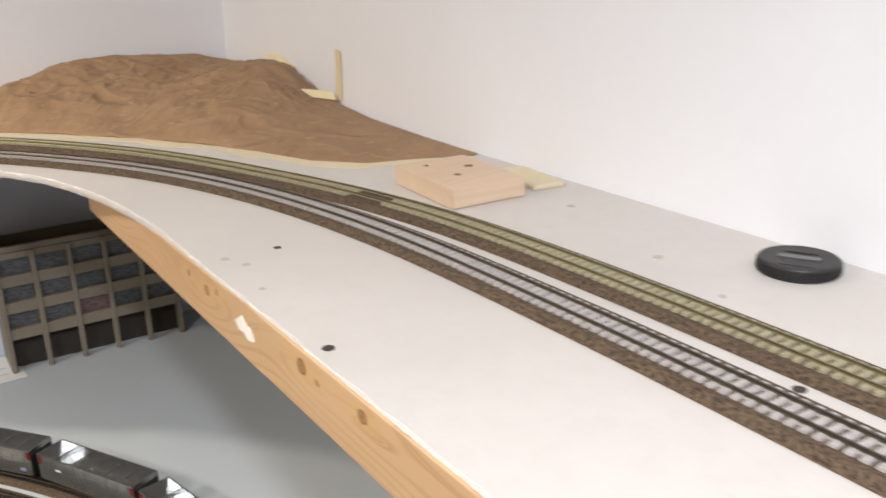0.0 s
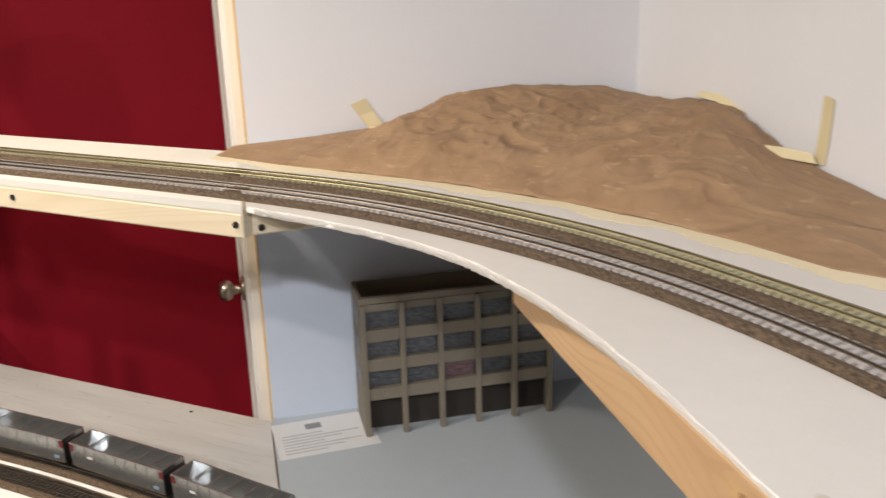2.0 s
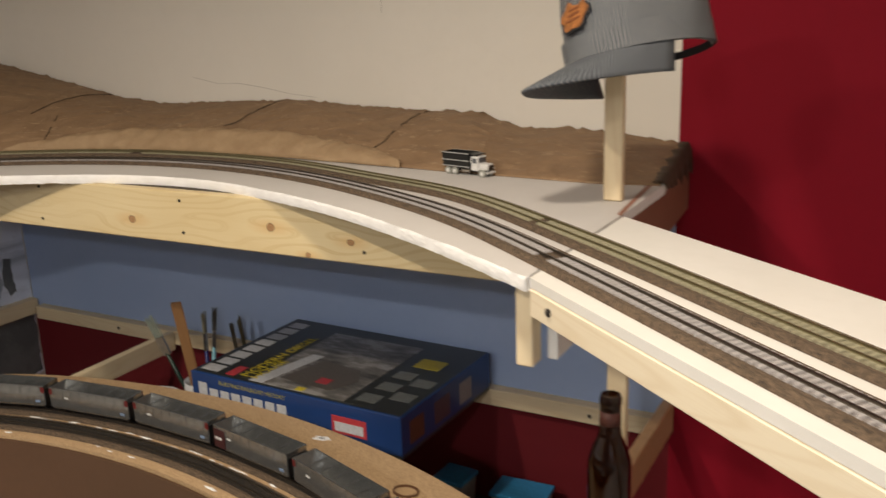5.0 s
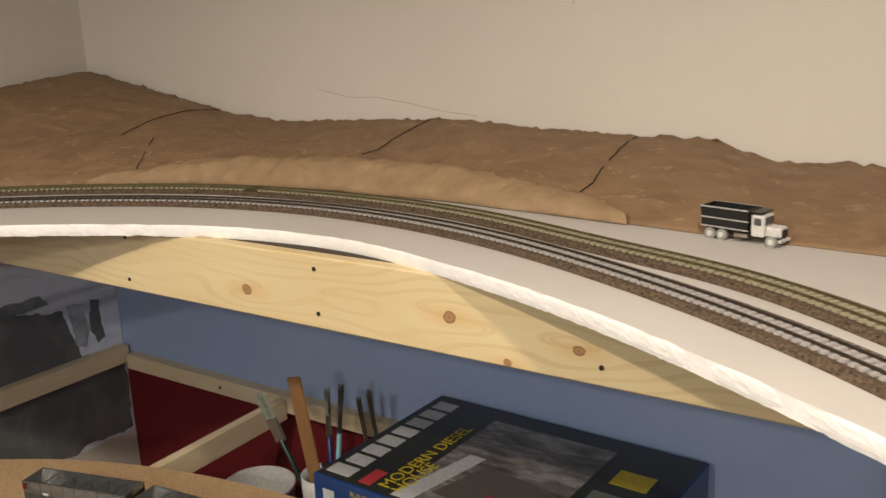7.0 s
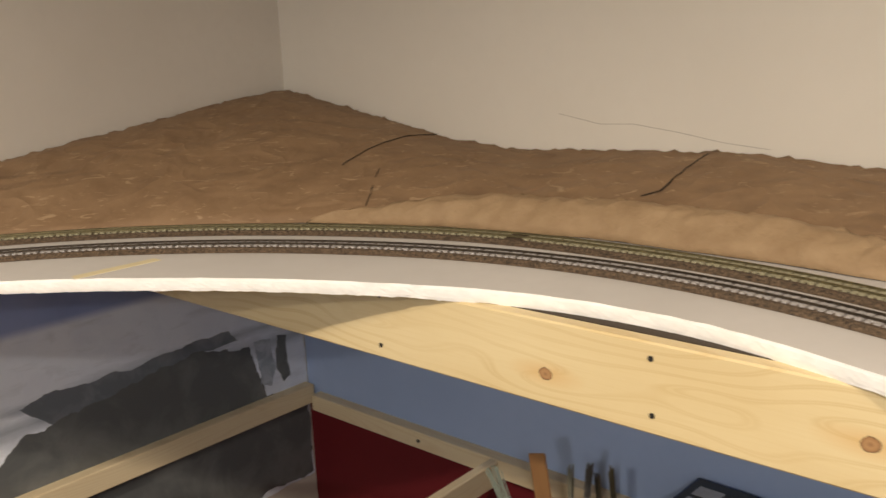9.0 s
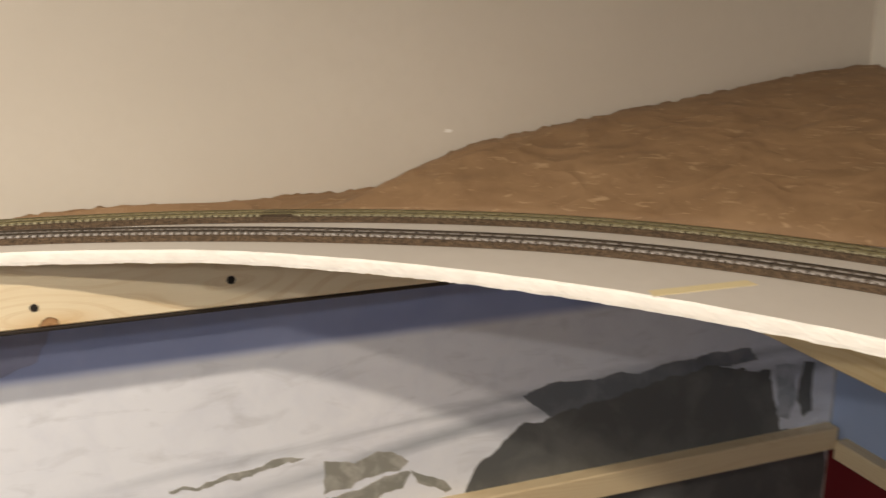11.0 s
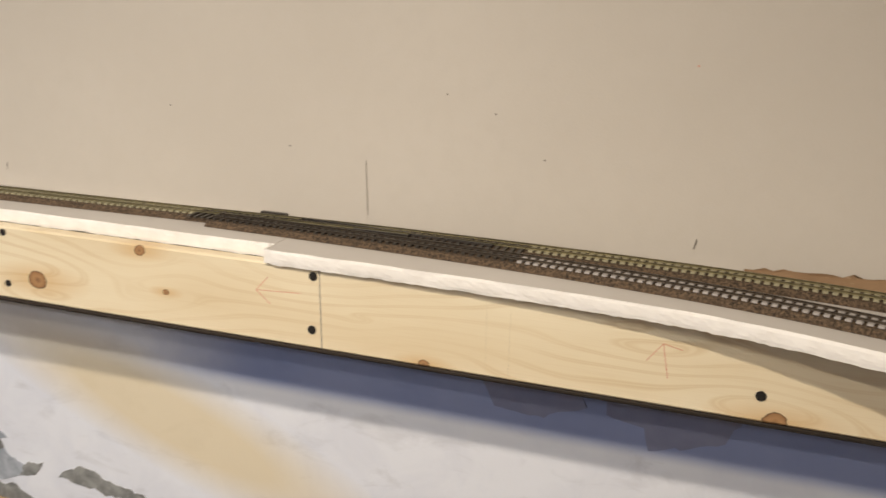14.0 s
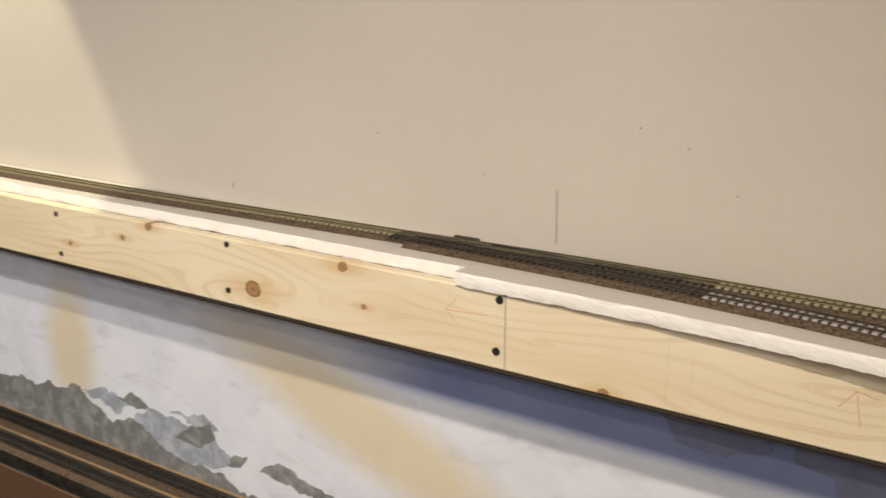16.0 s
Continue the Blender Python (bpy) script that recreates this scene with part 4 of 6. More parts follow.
SOUTHWARD, EASTWARD = (0, -1, 0), (1, 0, 0)
bpy.context.view_layer.update()
board_dots(north_board, "y", [((x, 2.4752, z), SOUTHWARD, 0.0028) for x, z in ((-1.553, 1.329), (-1.551, 1.274), (-1.903, 1.271), (-1.901, 1.332), (-1.189, 1.275), (-2.282, 1.30))], M_SCREW, "screw", "dark drywall screw")
board_dots(west_board, "x", [((-2.6283, y, z), EASTWARD, r) for y, z, r in ((1.228, 1.336, 0.0048), (1.227, 1.276, 0.0048), (1.685, 1.281, 0.0050), (0.821, 1.337, 0.0042), (0.823, 1.274, 0.0042), (1.917, 1.29, 0.0055), (0.470, 1.331, 0.0042), (0.477, 1.27, 0.0042), (0.06, 1.33, 0.004), (0.062, 1.27, 0.004))], M_SCREW, "screw_hole", "round dark screw hole")
M_PENCIL = plastic("pencil_grey", (0.30, 0.27, 0.23), 0.7)
M_FAINT = plastic("faint_pencil_grey", (0.72, 0.635, 0.47), 0.7)
M_CRAYON = plastic("red_crayon", (0.76, 0.40, 0.28), 0.7)


def stroke(owner, a, b, width, material, name, label):
    """A thin drawn line on the face of a board or wall that looks along x."""
    a, b = Vector(a), Vector(b)
    d = (b - a).normalized()
    side = Vector((1, 0, 0)).cross(d) * width / 2
    up = Vector((0.0002, 0, 0))
    bm = bmesh.new()
    lo = [bm.verts.new(v) for v in (a - side, b - side, b + side, a + side)]
    hi = [bm.verts.new(v.co + up) for v in lo]
    for f in ((0, 1, 2, 3), (7, 6, 5, 4), (0, 4, 5, 1), (1, 5, 6, 2), (2, 6, 7, 3), (3, 7, 4, 0)):
        vs = lo + hi
        bm.faces.new([vs[i] for i in f])
    bmesh.ops.recalc_face_normals(bm, faces=bm.faces)
    ob = new(name, mesh_of(name, bm, material))
    if owner is not None:
        ob.parent = owner
        ob.matrix_parent_inverse = owner.matrix_world.inverted()
        tagged(ob, label)
    else:
        tagged(ob, label, "wall mark", "marks on the wall")
    return ob


F = -2.62848
stroke(west_board, (F, 1.419, 1.335), (F, 1.421, 1.260), 0.0003, M_FAINT, "pencil_line", "faint pencil line")
stroke(west_board, (F, 1.444, 1.330), (F, 1.445, 1.258), 0.0003, M_FAINT, "pencil_line", "faint pencil line")
stroke(west_board, (F, 1.235, 1.343), (F, 1.239, 1.256), 0.0011, M_PENCIL, "pencil_line", "upright pencil line")
for a, b in (((1.160, 1.312), (1.213, 1.315)), ((1.160, 1.312), (1.174, 1.328)), ((1.160, 1.312), (1.177, 1.298)), ((1.593, 1.318), (1.600, 1.284)), ((1.593, 1.318), (1.579, 1.299)), ((1.593, 1.318), (1.611, 1.314))):
    stroke(west_board, (F, *a), (F, *b), 0.0008, M_CRAYON, "crayon_stroke", "red crayon arrow stroke")
G = X_WEST + 0.0004
stroke(None, (G, 1.229, 1.441), (G, 1.2325, 1.377), 0.0010, M_PENCIL, "pencil_mark", "upright pencil line drawn on the wall")
stroke(None, (G, 1.609, 1.391), (G, 1.607, 1.380), 0.0010, M_HOLE, "pencil_mark", "short pencil tick drawn on the wall")
stroke(None, (G, 0.705, 1.392), (G, 0.704, 1.382), 0.0008, M_HOLE, "pencil_mark", "short pencil tick drawn on the wall")
for y, z, m in ((1.591, 1.57, M_CRAYON), (1.382, 1.506, M_PENCIL), (1.325, 1.524, M_PENCIL), (0.965, 1.487, M_PENCIL), (1.44, 1.46, M_PENCIL), (1.13, 1.45, M_PENCIL)):
    solid("wall_speck", disc((0, 0, 0), (1, 0, 0), 0.0012, 0.0006, 8), m, "tiny dark speck on the painted wall", "wall mark", pose(G, y, z), group="specks on the wall")
solid("paint_chip", slab([(-0.006, -0.002), (0.004, -0.003), (0.007, 0.001), (-0.003, 0.003)], 0, 0.0006), M_FOAM, "small white chip in the wall paint", "wall mark", pose(G, 2.262, 1.446, 90, 0, 90))

# ---- plaster on the west wall below the deck ----
def plaster(name, a, b, rough, mix=(0.45, 0.62), size=0.10):
    n = Nodes(name, rough)
    n.colour(n.mix(n.ramp(n.noise(size, 5, 0.6, (1, 1, 1), 0.5), [(mix[0], a), (mix[1], b)]), a, n.ramp(n.noise(0.02, 4), [(0.5, (0, 0, 0)), (0.8, (0.4, 0.4, 0.4))])))
    n.bump(n.noise(0.03, 4, 0.6), 0.3, 0.002)
    return n.mat


def light_tinted_compound():
    """White compound with warm light and blue shade painted in as soft areas."""
    n = Nodes("white_joint_compound", 0.6)
    base = n.ramp(n.noise(0.10, 5, 0.6, (1, 1, 1), 0.5), [(0.45, (0.80, 0.84, 0.93)), (0.62, (0.75, 0.79, 0.89))])
    base = n.mix(base, (0.52, 0.54, 0.60), n.ramp(n.noise(0.03, 4, 0.6, (1, 0.35, 1), 0.6), [(0.55, (0, 0, 0)), (0.75, (0.5, 0.5, 0.5))]))
    # soft yellow ellipses: warm lamp light painted into the wall colour
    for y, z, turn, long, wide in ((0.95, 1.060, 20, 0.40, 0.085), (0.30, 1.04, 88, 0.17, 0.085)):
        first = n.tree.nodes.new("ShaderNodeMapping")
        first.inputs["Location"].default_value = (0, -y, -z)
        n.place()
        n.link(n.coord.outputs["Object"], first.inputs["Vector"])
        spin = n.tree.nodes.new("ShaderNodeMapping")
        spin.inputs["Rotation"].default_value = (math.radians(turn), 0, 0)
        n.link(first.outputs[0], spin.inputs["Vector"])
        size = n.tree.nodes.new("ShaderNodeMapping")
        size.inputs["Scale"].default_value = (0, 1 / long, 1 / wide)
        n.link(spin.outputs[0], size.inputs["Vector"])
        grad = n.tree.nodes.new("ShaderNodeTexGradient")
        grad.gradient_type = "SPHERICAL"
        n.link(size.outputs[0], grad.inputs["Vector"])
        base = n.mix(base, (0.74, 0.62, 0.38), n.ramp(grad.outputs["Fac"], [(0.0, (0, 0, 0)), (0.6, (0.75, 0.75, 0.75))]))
    # thin grey streaks where the knife ran out along the lower edge
    split = n.tree.nodes.new("ShaderNodeSeparateXYZ")
    n.link(n.coord.outputs["Object"], split.inputs[0])

    def reach(source, lo, hi, low=0.0, high=1.0):
        edge = n.add("ShaderNodeMapRange")
        edge.inputs["From Min"].default_value, edge.inputs["From Max"].default_value = lo, hi
        edge.inputs["To Min"].default_value, edge.inputs["To Max"].default_value = low, high
        n.link(source, edge.inputs["Value"])
        return edge.outputs["Result"]

    def calc(kind, a, b):
        m = n.tree.nodes.new("ShaderNodeMath")
        m.operation = kind
        for value, socket in ((a, m.inputs[0]), (b, m.inputs[1])):
            if isinstance(value, (int, float)):
                socket.default_value = value
            else:
                n.link(value, socket)
        return m.outputs[0]

    streak = n.noise(0.05, 5, 0.65, (1, 0.14, 1), 0.4)
    for lo, hi, y0, y1, wide in ((0.950, 1.004, 1.65, 2.50, 0.030), (0.880, 0.965, 1.75, 2.35, 0.036)):
        off = calc("ABSOLUTE", calc("SUBTRACT", split.outputs["Z"], reach(split.outputs["Y"], y0, y1, lo, hi)), 0.0)
        near = reach(calc("ADD", off, calc("MULTIPLY", streak, 0.05)), 0.012 + wide, 0.016, 0.0, 1.0)
        base = n.mix(base, (0.30, 0.34, 0.40), calc("MULTIPLY", near, reach(split.outputs["Y"], y0, y0 + 0.35)))
    # a blue band along the top: the board's shade painted in, edges soft
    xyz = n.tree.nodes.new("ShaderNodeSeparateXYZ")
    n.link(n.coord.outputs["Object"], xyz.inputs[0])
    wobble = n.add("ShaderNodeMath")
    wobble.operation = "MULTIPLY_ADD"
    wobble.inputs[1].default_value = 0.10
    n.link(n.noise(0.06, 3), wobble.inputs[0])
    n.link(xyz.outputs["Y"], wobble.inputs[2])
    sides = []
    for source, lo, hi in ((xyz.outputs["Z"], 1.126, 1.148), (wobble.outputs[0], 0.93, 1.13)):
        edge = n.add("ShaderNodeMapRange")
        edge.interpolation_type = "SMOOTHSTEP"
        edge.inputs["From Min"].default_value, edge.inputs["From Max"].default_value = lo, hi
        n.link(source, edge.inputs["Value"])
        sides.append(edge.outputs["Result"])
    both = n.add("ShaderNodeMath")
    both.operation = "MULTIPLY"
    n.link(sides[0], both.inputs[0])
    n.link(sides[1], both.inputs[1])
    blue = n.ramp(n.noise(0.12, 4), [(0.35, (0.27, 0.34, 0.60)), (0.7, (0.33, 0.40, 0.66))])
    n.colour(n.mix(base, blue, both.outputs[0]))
    n.bump(n.noise(0.03, 4, 0.6), 0.3, 0.002)
    return n.mat


M_PLASTER = light_tinted_compound()
# one grey paint in two tones: pale where lit, corner shade in the darker
M_PALEGREY = plaster("lit_grey_paint", (0.19, 0.20, 0.20), (0.33, 0.34, 0.34), 0.55, size=0.03)
M_GREYPAINT = plaster("shaded_grey_paint", (0.115, 0.122, 0.125), (0.165, 0.172, 0.172), 0.55)


def wall_coat(name, outline, depth, material, label, jag=0.006, seed=1, step=0.006):
    """A thin coat on the west wall with an uneven edge; outline in (y, z)."""
    rng = random.Random(seed)
    pts = []
    n = len(outline)
    for i in range(n):
        a, b = Vector(outline[i]), Vector(outline[(i + 1) % n])
        k = max(1, int((b - a).length / step))
        for s in range(k):
            p = a.lerp(b, s / k)
            e, g = (jag * sum(noise.noise(Vector((p.x * s_, p.y * s_, seed + off))) * w_ for s_, w_ in ((18, 1.5), (55, 0.9), (140, 0.5))) for off in (0, 37.3))
            pts.append(p + Vector((e * 0.8, g)))
    bm = bmesh.new()
    low = [bm.verts.new((X_WEST - 0.001, p.x, p.y)) for p in pts]
    top = [bm.verts.new((X_WEST + depth, p.x, p.y)) for p in pts]
    bm.faces.new(low)
    bm.faces.new(list(reversed(top)))
    for i in range(len(pts)):
        j = (i + 1) % len(pts)
        bm.faces.new((low[i], low[j], top[j], top[i]))
    bmesh.ops.recalc_face_normals(bm, faces=bm.faces)
    return solid(name, bm, material, label, "wall coat", kind="structure")


wall_coat("wall_coat_white", [(-2.38, 0.60), (3.045, 0.60), (3.045, 1.225), (1.0, 1.225), (-2.38, 1.225)], 0.0015, M_PLASTER, "smeared white joint compound with warm light and blue shade in its colour", 0.003, 2)
wall_coat("wall_coat_grey", [(-2.38, 0.62), (2.20, 0.62), (2.27, 0.816), (2.31, 0.88), (2.39, 0.946), (2.459, 0.956), (2.58, 0.97), (2.712, 0.992), (2.809, 0.990), (2.89, 0.966), (2.905, 0.91), (2.925, 0.84), (3.042, 0.815), (3.042, 0.612), (3.044, 0.61), (3.044, 0.608), (-2.37, 0.606)], 0.0028, M_GREYPAINT, "ragged patch of old grey wall paint", 0.007, 4)
wall_coat("wall_coat_grey", [(-2.38, 0.64), (1.02, 0.64), (0.95, 0.84), (0.82, 0.868), (0.702, 0.889), (0.639, 0.901), (0.519, 0.907), (0.464, 0.946), (0.405, 0.93), (0.331, 0.966), (0.183, 0.953), (0.076, 0.934), (-0.3, 0.95), (-2.38, 0.95)], 0.0026, M_PALEGREY, "ragged patch of old grey wall paint", 0.010, 7)
for o, sd in (([(0.752, 0.928), (0.79, 0.955), (0.817, 0.953), (0.850, 0.935), (0.878, 0.935), (0.918, 0.915), (0.857, 0.912), (0.805, 0.922)], 9), ([(0.56, 0.935), (0.60, 0.965), (0.647, 0.985), (0.655, 0.955), (0.62, 0.93)], 10), ([(0.68, 0.92), (0.70, 0.945), (0.725, 0.940), (0.715, 0.918)], 12), ([(0.42, 0.968), (0.45, 0.985), (0.50, 0.978), (0.47, 0.962)], 14)):
    wall_coat("wall_coat_grey", o, 0.0030, M_PALEGREY, "small torn grey paint patch", 0.007, sd, 0.005)
M_FEATHER = plaster("thin_grey_green_paint", (0.27, 0.275, 0.25), (0.42, 0.42, 0.40), 0.6, size=0.03)
for o, sd in (([(2.048, 0.94), (2.093, 0.925), (2.143, 0.936), (2.168, 0.929), (2.186, 0.916), (2.171, 0.90), (2.117, 0.90), (2.073, 0.889), (2.046, 0.891)], 13),
              ([(2.049, 0.881), (2.104, 0.886), (2.148, 0.894), (2.193, 0.896), (2.177, 0.875), (2.141, 0.865), (2.115, 0.85), (2.048, 0.864)], 15),
              ([(2.193, 0.899), (2.232, 0.878), (2.262, 0.847), (2.245, 0.844), (2.206, 0.876)], 16),
              ([(1.818, 0.94), (1.901, 0.948), (1.987, 0.954), (2.023, 0.952), (2.004, 0.947), (1.917, 0.94), (1.817, 0.935)], 17)):
    wall_coat("wall_coat_grey", o, 0.0022, M_FEATHER, "thin torn grey paint patch in the compound", 0.006, sd, 0.005)
# grey paint smear, darkened by the corner's shade in its colour
M_SLATE = plaster("grey_paint_with_shade", (0.15, 0.168, 0.195), (0.25, 0.27, 0.295), 0.55)
wall_coat("wall_coat_grey", [(2.388, 0.998), (2.436, 1.011), (2.508, 1.006), (2.566, 1.011), (2.612, 1.005), (2.688, 1.015), (2.767, 1.021), (2.84, 1.02), (2.86, 0.992), (2.753, 0.99), (2.699, 0.975), (2.606, 0.972), (2.517, 0.945), (2.481, 0.935), (2.437, 0.950)], 0.0024, M_SLATE, "grey paint band with shade in its colour above the grey patch", 0.004, 18)
M_SMEAR = plaster("grey_smear", (0.33, 0.37, 0.43), (0.52, 0.56, 0.63), 0.6, size=0.04)
wall_coat("wall_coat_grey", [(2.967, 0.972), (2.990, 0.967), (2.994, 0.875), (2.975, 0.862), (2.962, 0.90)], 0.0034, M_GREYPAINT, "dark grey paint streak near the corner", 0.005, 41, 0.008)
wall_coat("wall_coat_white", [(2.905, 0.970), (2.945, 0.972), (2.958, 0.91), (2.943, 0.855), (2.915, 0.880)], 0.0036, M_SMEAR, "pale upright smear of compound near the corner", 0.006, 44, 0.006)
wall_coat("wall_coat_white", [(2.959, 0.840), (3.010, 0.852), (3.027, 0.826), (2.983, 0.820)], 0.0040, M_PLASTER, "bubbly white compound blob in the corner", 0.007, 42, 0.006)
for o, sd in (([(0.44, 0.935), (0.50, 0.965), (0.58, 0.972), (0.66, 0.955), (0.70, 0.925), (0.60, 0.895), (0.52, 0.905)], 61), ([(0.55, 0.985), (0.63, 0.995), (0.66, 0.975), (0.60, 0.968)], 62), ([(0.33, 0.965), (0.38, 0.985), (0.45, 0.965), (0.42, 0.94)], 63)):
    wall_coat("wall_coat_smear", o, 0.0024, M_SMEAR, "thin grey smear at the compound edge", 0.008, sd, 0.005)
M_DARKBLUE = plaster("dark_blue_blotch", (0.23, 0.26, 0.42), (0.27, 0.30, 0.46), 0.6)
for o, sd in (([(1.535, 1.175), (1.575, 1.165), (1.585, 1.142), (1.62, 1.150), (1.665, 1.165), (1.69, 1.215), (1.53, 1.215)], 33), ([(1.40, 1.160), (1.46, 1.158), (1.51, 1.175), (1.50, 1.215), (1.37, 1.215)], 34)):
    wall_coat("wall_coat_blue", o, 0.0032, M_DARKBLUE, "darker blue paint blotch on the wall", 0.005, sd, 0.008)
# added strip whose dark colour draws the shade below the board
beam("board_shade_strip", (-2.642, -2.3), (-2.642, 2.27), 0.022, BZ - 0.0065, BZ - 0.0005, painted("shade_strip_brown", (0.022, 0.013, 0.008), (0.016, 0.010, 0.006), 0.7), label="added dark strip for the shade along the board's lower edge", category="batten")

# ---- lower deck ----
solid("lower_board", slab([(-0.103, 2.016), (-0.103, 1.50), (0.0, 1.20), (0.02, 0.9), (0.02, -2.3), (X_EAST - 0.003, -2.3), (X_EAST - 0.003, 2.016)], LOW - 0.018, LOW), M_GREY, "smooth pale grey lower deck board in shade", "deck board")
along_plank = Matrix.Rotation(math.radians(-39), 4, "Z")
plank_line = [tuple((along_plank.inverted() @ Vector((x, y, 0))).xy) for x, y in ((-0.846, 2.10), (-0.106, 1.50), (-0.106, 2.010), (-0.76, 2.515), (-0.79, 2.53), (-0.846, 2.53))]
solid("doorway_plank", slab(plank_line, LOW - 0.02, LOW), M_PLANK, "whitewashed wooden plank crossing below the bridge", "plank", along_plank)
TRAIN = rounded(curve_points([(0.20, 0.3), (0.19, 0.9), (0.145, 1.25), (0.045, 1.46), (-0.093, 1.640), (-0.253, 1.800), (-0.42, 1.945), (-0.587, 2.07), (-0.75, 2.175), (-0.95, 2.285), (-1.15, 2.380), (-1.34, 2.440), (-1.54, 2.475), (-1.76, 2.480), (-2.0, 2.445), (-2.2, 2.37), (-2.40, 2.22), (-2.55, 2.0), (-2.66, 1.72), (-2.72, 1.3), (-2.725, 0.7), (-2.725, -2.3)], 0.02), 8)
LOOP = offset_line(TRAIN, 0.060)
k0 = min(range(len(TRAIN)), key=lambda i: (TRAIN[i] - Vector((-0.86, 2.235))).length)
k1 = min(range(len(TRAIN)), key=lambda i: (TRAIN[i] - Vector((-2.55, 2.0))).length)
far, near = offset_line(TRAIN, -0.17), offset_line(TRAIN, 0.105)
osb_out = [tuple(p) for p in far[k0:k1]] + [tuple(p) for p in reversed(near[k0:k1])]
solid("lower_roadbed_board", slab(osb_out, LOW - 0.019, LOW - 0.001), M_OSB, "cut brown particle board carrying the lower tracks", "deck board")
osb2 = [tuple(p) for p in offset_line(TRAIN, 0.028)[20:k0]] + [tuple(p) for p in reversed(near[20:k0])]
solid("loop_roadbed_board", slab(osb2, LOW - 0.021, LOW - 0.0005), M_DECK, "white painted strip under the loop track", "deck board")
for name, line, lab in (("train_track", TRAIN, "dark lower track under the hopper train"), ("loop_track", LOOP, "dark lower track beside the train track")):
    track(name, line, LOW, M_TIE_BLACK, M_RAIL_DARK, lab)
fascia = rounded(offset_line(TRAIN, 0.112)[k0 - 30:], 3)
M_HARD = painted("brown_hardboard", (0.12, 0.062, 0.034), (0.095, 0.05, 0.027), 0.55)
solid("lower_fascia", sweep(fascia, [(0, -0.20), (0.004, -0.20), (0.004, 0.0), (0, 0.0)], LOW - 0.003), M_HARD, "curved brown hardboard fascia below the lower track", "fascia")
solid("west_lower_board", slab([(-2.763, -2.35), (-2.676, -2.35), (-2.676, 1.55), (-2.763, 1.55)], LOW - 0.019, LOW - 0.002), M_OSB, "narrow brown lower board along the wall", "deck board")
beam("lower_edge_strip", (-2.680, -2.3), (-2.680, 1.2), 0.010, LOW - 0.015, LOW + 0.004, M_PINE_X, label="thin pine strip edging the lower board", category="edge strip")
beam("wall_ledger_north", (-2.72, 3.033), (-0.88, 3.033), 0.03, 0.785, 0.823, M_PINE_X, label="pale pine ledger strip screwed to the wall", category="ledger")
beam("wall_ledger_west", (-2.748, 3.04), (-2.748, 1.6), 0.03, 0.795, 0.840, M_PINE_X, label="pine ledger strip along the patched wall", category="ledger")
for (xa, ya), (xb, yb), top in (((-2.178, 3.016), (-2.165, 2.45), 0.823), ((-1.345, 3.016), (-1.345, 2.40), 0.8225), ((-1.74, 3.016), (-1.74, 2.40), 0.8225)):
    beam("bench_joist", (xa, ya), (xb, yb), 0.02, top - 0.05, top, M_PINE_X, label="pine cross joist of the open benchwork", category="joist", group="benchwork joists")
beam("end_bracket", (-0.866, 3.048), (-0.866, 2.30), 0.022, 0.79, 0.8565, M_PINE_ORANGE, label="reddish wooden end bracket holding the plank", category="bracket")
beam("deck_post", (-0.84, 2.57), (-0.81, 2.57), 0.012, 0.70, DECK - TH - 0.001, M_PINE_Z, label="slim pine post behind the bottle", category="post")
solid("end_block", box(-0.838, -0.818, 2.235, 2.26, 1.243, DECK - TH - 0.001, 0.0015), M_PINE_Z, "short pine block hanging under the deck end", "wood block")
solid("end_block", box(-0.812, -0.80, 2.262, 2.40, 1.245, DECK - TH - 0.001, 0.001), M_TRIM, "white painted board end under the deck", "wood block")
M_END = painted("reddish_cardboard", (0.30, 0.135, 0.085), (0.25, 0.11, 0.07), 0.7)
solid("hill_end_panel", slab([(-0.806, 2.488), (-0.7995, 2.488), (-0.842, 3.047), (-0.853, 3.047)], 1.25, 1.3605), M_END, "reddish brown end panel under the hill", "panel")
# dark torn paper that hangs over the end of the hill
bm = bmesh.new()
rows = []
for k in range(61):
    f = k / 60
    wob = noise.noise(Vector((f * 9, 1, 2))) + 0.5 * noise.noise(Vector((f * 26, 4, 2)))
    x, y = -0.797 - 0.042 * f, 2.70 + 0.345 * f
    drop = (0.006 + 0.030 * f ** 0.8) * (1 + 0.45 * wob)
    rows.append([bm.verts.new((x - 0.020 - 0.006 * wob, y, DECK + 0.004 + 0.010 * f + 0.003 * wob)), bm.verts.new((x - 0.006, y, DECK + 0.006 + 0.008 * f)), bm.verts.new((x + 0.001, y, DECK - 0.001)), bm.verts.new((x + 0.0035 + 0.002 * wob, y, DECK - drop))])
for a, c in zip(rows, rows[1:]):
    for j in range(3):
        bm.faces.new((a[j], c[j], c[j + 1], a[j + 1]))
bmesh.ops.recalc_face_normals(bm, faces=bm.faces)
solid("torn_paper_flap", bm, painted("dark_torn_paper", (0.075, 0.048, 0.028), (0.055, 0.036, 0.021), 0.85), "dark torn paper flap hanging over the hill end", "paper flap", smooth=True).modifiers.new("thick", "SOLIDIFY").thickness = 0.001


# ---- the train ----
def aluminium():
    n = Nodes("silver_car_paint", 0.22, 0.85)
    n.colour(n.ramp(n.noise(0.01, 4), [(0.3, (0.30, 0.31, 0.31)), (0.7, (0.42, 0.43, 0.43))]))
    n.bump(n.noise(0.004, 2), 0.1, 0.0005)
    return n.mat


M_SILVER = aluminium()
M_CARRED = plastic("dark_red_car_paint", (0.13, 0.013, 0.013), 0.45)
